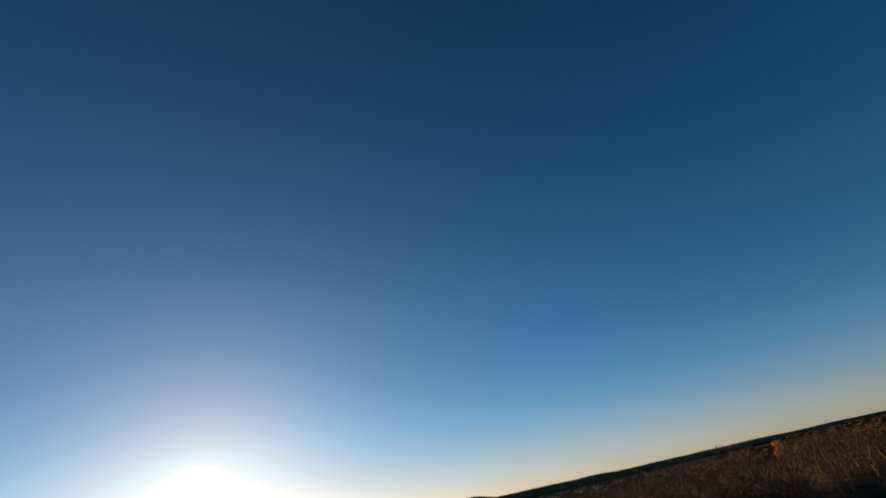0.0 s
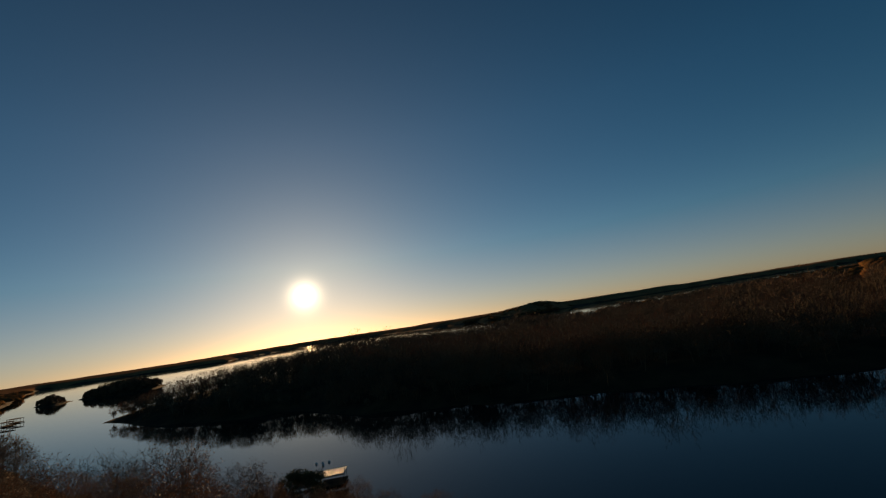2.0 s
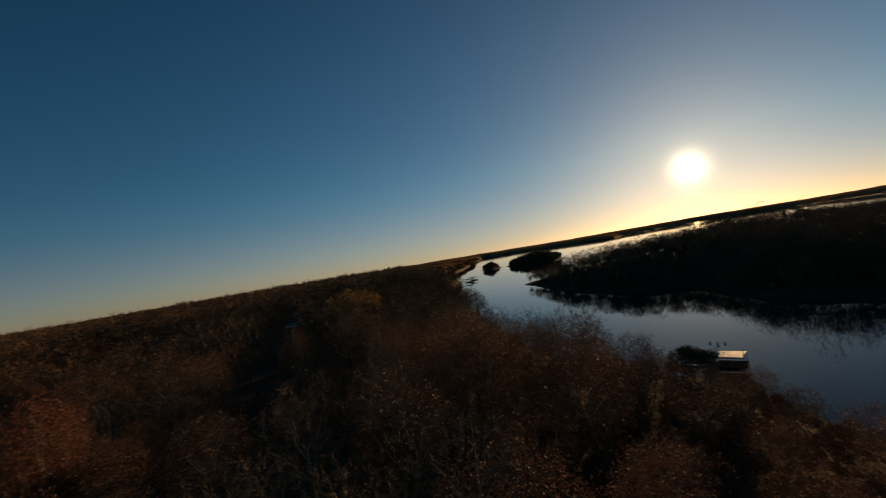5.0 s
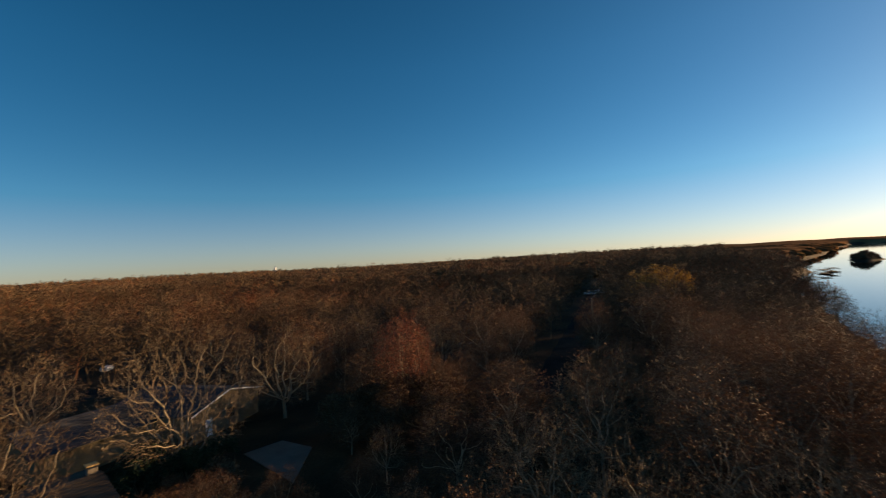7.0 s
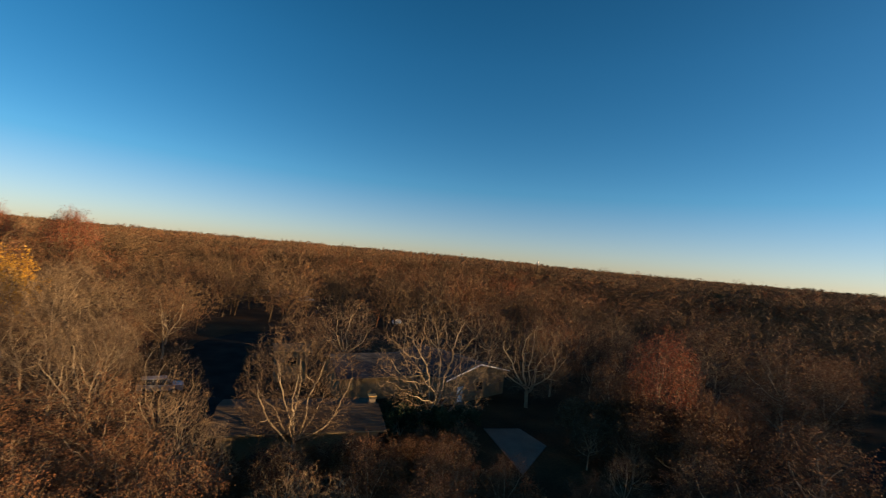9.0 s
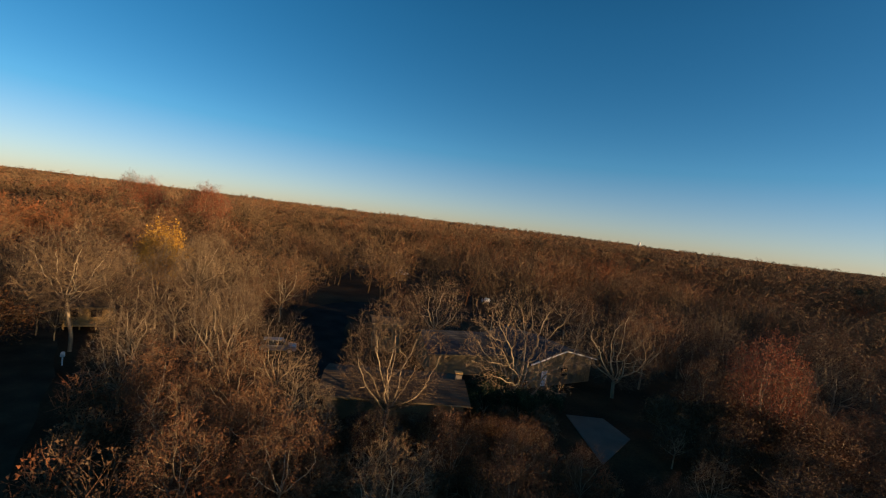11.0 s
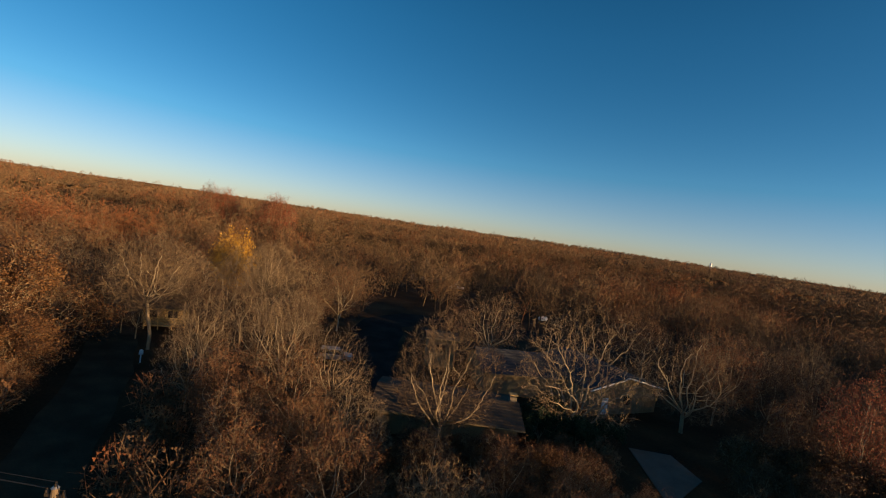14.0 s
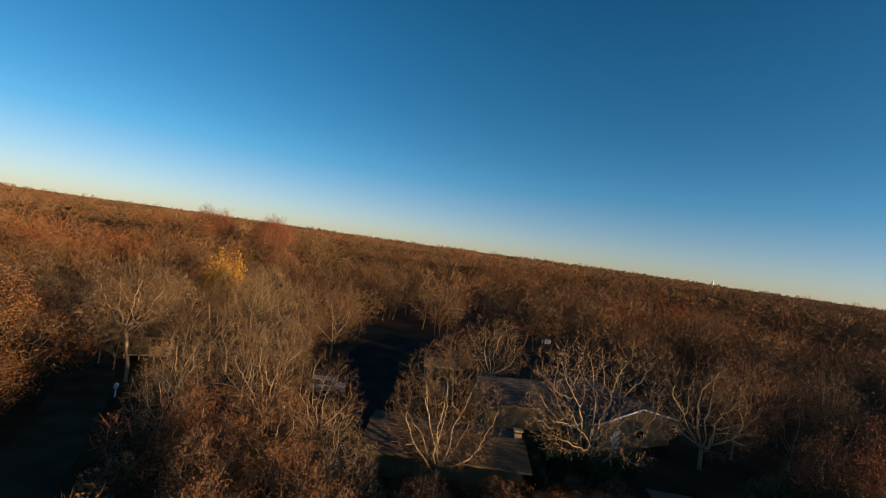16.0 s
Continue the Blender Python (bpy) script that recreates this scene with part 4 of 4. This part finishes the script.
def canopy(X, Y):
    d, r = land(X, Y), np.hypot(X - 0, Y - 0)
    top = height(X, Y) + 6.9 + 1.0 * wave(X, Y, 55, 0.5) + 1.2 * wave(X, Y, 140, 1.9)
    isle = np.hypot((X - 650) / 110, (Y + 105) / 90) < 1
    return np.where((d > 10) & (r > 640) & ~isle, top, LAKE - 12)


tagged(sheet("distant_woods", canopy, M_FAR, n=270, power=2.0), "wooded ridges along the far shore, lightened in colour for haze", "woods", kind="stuff")

# ---- houses ----


def wall_shell(w, d, h, rise, front_gable):
    """A closed body with gable ends; its front stands on y = 0."""
    bm = bmesh.new()
    if front_gable:
        sec = [(0, 0), (w, 0), (w, h), (w / 2, h + rise), (0, h)]
        a = [bm.verts.new((x, 0, z)) for x, z in sec]
        b = [bm.verts.new((x, d, z)) for x, z in sec]
    else:
        sec = [(0, 0), (d, 0), (d, h), (d / 2, h + rise), (0, h)]
        a = [bm.verts.new((0, y, z)) for y, z in sec]
        b = [bm.verts.new((w, y, z)) for y, z in sec]
    bm.faces.new(a)
    bm.faces.new(b[::-1])
    for i in range(5):
        bm.faces.new((a[i], b[i], b[(i + 1) % 5], a[(i + 1) % 5]))
    return bm


def roof_slope(length, run, rise, thick=0.18):
    """A roof slab: its low edge along x at y = 0, rising towards y; courses of shingles step down it."""
    bm = bmesh.new()
    n = 9
    sec = [(run, rise), (0.0, 0.0)]
    for k in range(n):
        sec += [(run * k / n, rise * k / n + thick + 0.03), (run * (k + 1) / n, rise * (k + 1) / n + thick)]
    a = [bm.verts.new((0, y, z)) for y, z in sec]
    b = [bm.verts.new((length, y, z)) for y, z in sec]
    bm.faces.new(a)
    bm.faces.new(b[::-1])
    for i in range(len(sec)):
        k = (i + 1) % len(sec)
        bm.faces.new((a[i], b[i], b[k], a[k]))
    return bm


def window_part(host, x, z, w, h, y=-0.03, name="window"):
    win = part(name, boxed(x, y - 0.05, z, x + w, y + 0.02, z + h, bevel=0.012), M_DARK, host, "dark-framed window")
    part("pane", boxed(x + 0.08, y - 0.065, z + 0.08, x + w / 2 - 0.03, y - 0.052, z + h - 0.08), M_GLASS, win)
    part("pane", boxed(x + w / 2 + 0.03, y - 0.065, z + 0.08, x + w - 0.08, y - 0.052, z + h - 0.08), M_GLASS, win)
    return win


def house(m, w, d, h, rise, front_gable, wall_mat, roof_mat, label, eave=0.5, boards=True, door_at=None, windows=()):
    ob = thing("house", m, label, "house")
    wall = part("wall", wall_shell(w, d, h, rise, front_gable), wall_mat, ob)
    if boards:
        n = int(w / 0.4)
        for k in range(n + 1):
            x = w * k / n
            top = h + (rise * (1 - abs(2 * x / w - 1)) if front_gable else 0) - 0.05
            part("board", boxed(x - 0.02, -0.03, 0.1, x + 0.02, 0.0, top), wall_mat, wall)
    span = (w if front_gable else d) / 2
    run, length = span + eave, (d if front_gable else w) + 2 * eave
    up = rise * run / span
    for side in (0, 1):
        r = part("roof", roof_slope(length, run, up), roof_mat, ob, "dark shingled roof slope" if side else "")
        if front_gable:
            turn = pose(-eave, d + eave, h - up + rise, 0, 0, -90) if side == 0 else pose(w + eave, -eave, h - up + rise, 0, 0, 90)
        else:
            turn = pose(-eave, -eave, h - up + rise) if side == 0 else pose(w + eave, d + eave, h - up + rise, 0, 0, 180)
        r.matrix_basis = turn
    if front_gable:
        slope = math.atan2(up, run)
        for side in (-1, 1):
            f = part("fascia", boxed(0, -0.05, -0.02, math.hypot(run, up), 0.05, 0.14, bevel=0.01), M_WHITE, ob, "white rake board")
            f.matrix_basis = Matrix.Translation((w / 2, -eave - 0.06, h + rise + 0.03)) @ (pose(0, 0, 0, 0, math.degrees(slope), 0) if side > 0 else pose(0, 0, 0, 0, 180 - math.degrees(slope), 0) @ Matrix.Diagonal((1, 1, -1, 1)))
    else:
        part("gutter", boxed(-eave, -eave - 0.14, h - up + rise + 0.02, w + eave, -eave - 0.01, h - up + rise + 0.14, bevel=0.02), M_OLIVE, ob, "dull brown metal gutter")
    if door_at is not None:
        dr = part("door", boxed(door_at, -0.09, 0.1, door_at + 1.0, -0.02, 2.15, bevel=0.015), M_WHITE, ob, "white front door")
        part("handle", tubed((door_at + 0.88, -0.16, 1.05), (door_at + 0.88, -0.09, 1.05), 0.03, 0.03, 8), M_METAL, dr)
        part("frame", boxed(door_at - 0.1, -0.06, 0.08, door_at + 1.1, -0.01, 2.27), M_OLIVE, dr)
        part("step", boxed(door_at - 0.3, -0.9, 0.0, door_at + 1.3, -0.03, 0.14, bevel=0.02), M_CONCRETE, dr)
    for wx, wz, ww, wh in windows:
        window_part(ob, wx, wz, ww, wh)
    return ob


main = house(pose(20.6, 53.6, 0, 0, 0, 24), 11.4, 12.0, 3.3, 1.35, True, M_SIDING, M_SLATE, "tan board-sided house with white rake boards under trees", door_at=2.0,
             windows=((5.6, 1.2, 1.2, 1.1),))
wing = house(pose(8.0, 56.0, 0, 0, 0, 10), 13.0, 8.5, 2.9, 1.7, False, M_OLIVE, M_SLATE, "dark-roofed house wing behind the big bare oak", boards=False)
low = house(pose(-3.6, 42.0, 0, 0, 0, -1), 13.4, 7.6, 2.35, 0.75, False, M_OLIVE, M_SHINGLE, "low grey-roofed bungalow among bare oaks", eave=0.6, boards=False)
chim = part("chimney", boxed(13.0, 3.9, 0, 13.7, 4.6, 3.9, bevel=0.03), M_CONCRETE, low, "pale masonry chimney")
part("cap", boxed(12.92, 3.82, 3.9, 13.78, 4.68, 4.02, bevel=0.02), M_YWOOD, chim)
cabin = house(pose(0.6, 64.0, 0, 0, 0, 4), 4.0, 4.0, 4.1, 0.35, False, M_OLIVE, M_SHINGLE, "tall narrow olive-sided cabin with a flat grey roof", eave=0.45, boards=True, windows=((1.1, 2.2, 1.4, 1.0),))
back1 = house(pose(-8.0, 162.0, 0, 0, 0, -8), 9.0, 7.0, 2.6, 1.6, False, M_PALE, M_SHINGLE, "small pale house far back in the woods", boards=False, windows=((1.5, 0.9, 1.2, 1.1), (5.5, 0.9, 1.2, 1.1)))
back2 = house(pose(1.5, 172.0, 0, 0, 0, -4), 9.0, 7.0, 2.6, 1.6, False, M_PALE, M_SHINGLE, "small pale house far back in the woods", boards=False, windows=((1.5, 0.9, 1.2, 1.1), (5.5, 0.9, 1.2, 1.1)))
lodge = house(pose(-40.5, 64.5, 0.0, 0, 0, 20), 5.2, 4.6, 2.5, 0.8, False, M_YWOOD, M_SHINGLE, "golden timber cabin behind a tall oak", boards=True, windows=((0.7, 1.0, 1.2, 1.0), (3.3, 1.0, 1.2, 1.0)))


def porch(m):
    ob = thing("porch", m, "sunlit golden timber porch with posts and rails", "porch")
    part("deck", boxed(0, 0, 0.45, 5.2, 2.6, 0.6, bevel=0.015), M_YWOOD, ob)
    for x in (0.08, 1.75, 3.45, 5.0):
        part("post", boxed(x, 0.04, 0.0, x + 0.14, 0.18, 2.7, bevel=0.01), M_YWOOD, ob)
    part("beam", boxed(-0.1, 0.0, 2.7, 5.3, 0.2, 2.92, bevel=0.01), M_YWOOD, ob)
    for z in (0.85, 1.1, 1.38):
        part("rail", boxed(0.2, 0.08, z, 5.0, 0.14, z + 0.09), M_YWOOD, ob)
    return ob


porch(pose(-38.6, 61.9, 0, 0, 0, 20))


# ---- vehicles ----


def car(m, paint, label, length=4.6, high=1.65, group="parked cars"):
    ob = thing("car", m, label, "car", group)
    s = length / 4.6
    bm = bmesh.new()
    prof = [(-2.3, 0.35), (2.25, 0.35), (2.3, 0.75), (2.15, 0.95), (1.25, 1.03), (-2.2, 1.08), (-2.3, 0.8)]
    rows = []
    for y, inset in ((-0.88, 0.06), (-0.84, 0.0), (0.84, 0.0), (0.88, 0.06)):
        rows.append([bm.verts.new((x * s * (1 - inset * 0.3), y, z if 0.4 < z < 1 else z + (inset if z < 0.5 else -inset))) for x, z in prof])
    for a, b in zip(rows, rows[1:]):
        for i in range(len(prof)):
            bm.faces.new((a[i], a[(i + 1) % 7], b[(i + 1) % 7], b[i]))
    bm.faces.new(rows[0][::-1])
    bm.faces.new(rows[-1])
    body = part("body", bm, paint, ob)
    bm = bmesh.new()
    lo = [(-2.15, 1.05), (1.2, 1.02)]
    hi = [(-1.85, high), (0.45, high)]
    v = [bm.verts.new(p) for p in ((lo[0][0] * s, -0.8, 1.05), (lo[1][0] * s, -0.8, 1.0), (lo[1][0] * s, 0.8, 1.0), (lo[0][0] * s, 0.8, 1.05),
                                  (hi[0][0] * s, -0.66, high), (hi[1][0] * s, -0.66, high), (hi[1][0] * s, 0.66, high), (hi[0][0] * s, 0.66, high))]
    for f in ((4, 5, 6, 7), (0, 1, 5, 4), (1, 2, 6, 5), (2, 3, 7, 6), (3, 0, 4, 7)):
        bm.faces.new([v[i] for i in f])
    part("cabin", bm, M_GLASS, ob, "dark-tinted cabin glass")
    part("roof", boxed(-1.9 * s, -0.68, high - 0.02, 0.5 * s, 0.68, high + 0.05, bevel=0.025), paint, ob)
    for y in (-0.72, 0.70):
        part("pillar", boxed(-0.75 * s, y, 1.0, -0.65 * s, y + 0.04, high), paint, ob)
    for x in (-1.42, 1.42):
        for y in (-0.9, 0.9):
            wheel = part("wheel", tubed((x * s, y - 0.11, 0.33), (x * s, y + 0.11, 0.33), 0.33, 0.33, 18), M_RUBBER, ob)
            part("rim", tubed((x * s, y - 0.12, 0.33), (x * s, y + 0.12, 0.33), 0.19, 0.19, 12), M_METAL, wheel)
    for y in (-0.62, 0.62):
        part("headlight", boxed(2.2 * s, y - 0.16, 0.72, 2.31 * s, y + 0.16, 0.86, bevel=0.02), M_GLASS, ob)
        part("tail_light", boxed(-2.32 * s, y - 0.12, 0.8, -2.22 * s, y + 0.12, 1.0, bevel=0.02), M_RED, ob)
    return ob


car(pose(-11.6, 60.3, 0.05, 0, 0, 8), M_CARPAINT, "silver estate car parked beside the shaded street")
car(pose(8.4, 152.0, 0.0, 0, 0, 20), M_WHITE, "white car parked far back by the pale houses")
z_av = float(height(201, 72))
car(pose(199.5, 73.8, z_av + 0.06, 0, 0, 105), M_WHITE, "white car parked at the avenue's end", 4.8)
car(pose(202.8, 72.2, z_av + 0.06, 0, 0, 100), M_WHITE, "white car parked at the avenue's end", 4.8)
car(pose(206.0, 71.5, z_av + 0.06, 0, 0, 108), M_CARPAINT, "silver car parked at the avenue's end", 4.8)


# ---- poles, wires, small things ----


def utility_pole(x, y, top, label):
    z = float(height(x, y))
    ob = thing("utility_pole", pose(x, y, z), label, "utility pole", "utility poles")
    part("pole", tubed((0, 0, -0.3), (0, 0, top - z), 0.15, 0.11, 10), M_POLE, ob)
    part("cap", tubed((0, 0, top - z), (0, 0, top - z + 0.06), 0.125, 0.07, 10), M_METAL, ob)
    part("bracket", boxed(-0.32, -0.05, top - z - 0.32, 0.32, 0.05, top - z - 0.2, bevel=0.01), M_DARK, ob)
    for s in (-0.28, 0.0, 0.28):
        b = top - z + (0.06 if s == 0 else -0.2)
        part("insulator", tubed((s, 0, b), (s, 0, b + 0.16), 0.045, 0.03, 8), M_DARK, ob)
    return ob


def wire(a, b, sag):
    bm = bmesh.new()
    n = 14
    pts = [Vector(a).lerp(Vector(b), k / n) - Vector((0, 0, sag * 4 * (k / n) * (1 - k / n))) for k in range(n + 1)]
    for p, q in zip(pts, pts[1:]):
        tube(bm, p, q, 0.013, 0.013, 4)
    return tagged(part("power_line", bm, M_CABLE), "thin black overhead power line between wooden poles", "cable", "power lines")


utility_pole(-11.3, 15.1, 9.5, "weathered wooden utility pole beside the lane")
utility_pole(-46.0, 22.0, 9.0, "weathered wooden utility pole beside the lane")
utility_pole(9.0, -3.0, 8.6, "weathered wooden utility pole near the shore")
for k, dz in ((-0.28, -0.05), (0.0, 0.2), (0.28, -0.05)):
    wire((-11.3 + k, 15.1, 9.5 + dz), (-46.0 + k, 22.0, 9.0 + dz), 0.9)
    wire((-11.3 + k, 15.1, 9.5 + dz), (9.0 + k, -3.0, 8.6 + dz), 0.7)
utility_pole(80.0, 29.5, float(height(80, 29.5)) + 10.5, "pale wooden utility pole along the avenue")
utility_pole(133.0, 45.0, float(height(133, 45)) + 10.5, "pale wooden utility pole along the avenue")
wire((80.0, 29.5, float(height(80, 29.5)) + 10.6), (133.0, 45.0, float(height(133, 45)) + 10.6), 0.8)


def gas_tank(x, y):
    ob = thing("gas_tank", pose(x, y, float(height(x, y)), 0, 0, 25), "white round gas tank at the edge of the woods", "tank")
    bm = bmesh.new()
    tube(bm, (-0.8, 0, 1.0), (0.8, 0, 1.0), 0.55, 0.55, 18)
    for s in (-1, 1):
        c = bmesh.ops.create_uvsphere(bm, u_segments=18, v_segments=10, radius=0.55)
        bmesh.ops.transform(bm, verts=c["verts"], matrix=Matrix.Translation((0.8 * s, 0, 1.0)))
    part("tank", bm, M_WHITE, ob)
    for s in (-0.7, 0.7):
        part("leg", boxed(s - 0.08, -0.35, 0, s + 0.08, 0.35, 0.6, bevel=0.01), M_CONCRETE, ob)
    part("valve_cover", tubed((0, 0, 1.5), (0, 0, 1.72), 0.16, 0.14, 12), M_WHITE, ob)
    return ob


gas_tank(28.6, 112.0)


def marker_post(x, y):
    ob = thing("mailbox", pose(x, y, float(height(x, y)), 0, 0, 30), "white mailbox on a post beside the lane", "mailbox")
    part("post", boxed(-0.06, -0.06, -0.2, 0.06, 0.06, 1.0, bevel=0.01), M_WHITE, ob)
    bm = boxed(-0.2, -0.3, 1.0, 0.2, 0.3, 1.2)
    c = bmesh.ops.create_cone(bm, cap_ends=True, segments=16, radius1=0.2, radius2=0.2, depth=0.6)
    bmesh.ops.transform(bm, verts=c["verts"], matrix=pose(0, 0, 1.2, 90, 0, 0))
    part("box", bm, M_WHITE, ob)
    return ob


marker_post(-31.0, 50.2)


def boat_dock(x, y, turn):
    """A roofed dock with tall pipe pilings and a gangway to the bank."""
    ob = thing("boat_dock", pose(x, y, LAKE, 0, 0, turn) @ Matrix.Diagonal((0.7, 1.0, 0.62, 1)), "wooden boat dock with flat tan roof and tall pilings", "dock")
    roof = part("roof", boxed(-2.9, -1.9, 2.95, 2.9, 1.9, 3.12, bevel=0.03), M_DECK, ob, "flat tan roof panel")
    for k in range(9):
        px = -2.7 + 5.4 * k / 8
        part("seam", boxed(px - 0.03, -1.88, 3.12, px + 0.03, 1.88, 3.16), M_DECK, roof)
    part("deck", boxed(-3.0, -2.0, 0.35, 3.0, 2.0, 0.55, bevel=0.02), M_DARK, ob)
    for px, py in ((-2.7, -1.7), (2.7, -1.7), (-2.7, 1.7), (2.7, 1.7), (0, 1.7), (0, -1.7)):
        part("post", tubed((px, py, 0.5), (px, py, 2.96), 0.07, 0.07, 8), M_DARK, ob)
    for px, py, h in ((-3.2, 2.1, 5.4), (3.2, 2.1, 4.6), (3.2, -2.1, 4.2), (6.6, 1.2, 4.6)):
        part("piling", tubed((px, py, -3.0), (px, py, h), 0.07, 0.06, 8), M_DARK, ob, "tall steel pipe piling")
    part("beam", boxed(-2.9, 1.62, 2.7, 2.9, 1.78, 2.95), M_DARK, ob)
    part("beam", boxed(-2.9, -1.78, 2.7, 2.9, -1.62, 2.95), M_DARK, ob)
    part("gangway", boxed(2.9, -0.6, 0.5, 10.5, 0.6, 0.64, bevel=0.02), M_DARK, ob)
    return ob


boat_dock(71.3, -42.7, 48)


def far_dock(x, y, turn):
    ob = thing("far_dock", pose(x, y, LAKE, 0, 0, turn), "dark covered boat dock on the far bank", "dock", "far docks")
    part("roof", boxed(-6, -3, 2.8, 6, 3, 3.1, bevel=0.05), M_DARK, ob)
    part("deck", boxed(-6.5, -3.2, 0.3, 6.5, 3.2, 0.6, bevel=0.05), M_DARK, ob)
    for px in (-5.6, 0, 5.6):
        for py in (-2.7, 2.7):
            part("post", tubed((px, py, -2), (px, py, 2.85), 0.12, 0.12, 8), M_DARK, ob)
    return ob


far_dock(424, -17, 10)
far_dock(447, -22, 15)


# white floats added in place of the sun sparkles on the water by the dock
def buoy(x, y):
    ob = thing("buoy", pose(x, y, LAKE), "small white float standing in for a sun sparkle on the lake", "buoy", "buoys")
    bm = bmesh.new()
    c = bmesh.ops.create_uvsphere(bm, u_segments=12, v_segments=8, radius=0.24)
    bmesh.ops.transform(bm, verts=c["verts"], matrix=Matrix.Translation((0, 0, 0.1)))
    part("float", bm, M_WHITE, ob)
    part("ring", tubed((0, 0, 0.3), (0, 0, 0.42), 0.05, 0.05, 8), M_METAL, ob)
    return ob


for bx, by in ((83.6, -47.9), (84.9, -48.6), (84.2, -49.6), (86.0, -47.8)):
    buoy(bx, by)


def water_tower(x, y):
    z = float(height(x, y))
    ob = thing("water_tower", pose(x, y, z), "white cylindrical water tower above distant woods", "water tower")
    bm = bmesh.new()
    tube(bm, (0, 0, -1), (0, 0, 26), 2.9, 2.8, 20)
    part("shaft", bm, M_WHITE, ob)
    part("dome", tubed((0, 0, 26), (0, 0, 28), 2.8, 1.0, 20), M_WHITE, ob)
    part("mast", tubed((0, 0, 28), (0, 0, 31), 0.25, 0.15, 8), M_METAL, ob)
    return ob


water_tower(786, 1286)
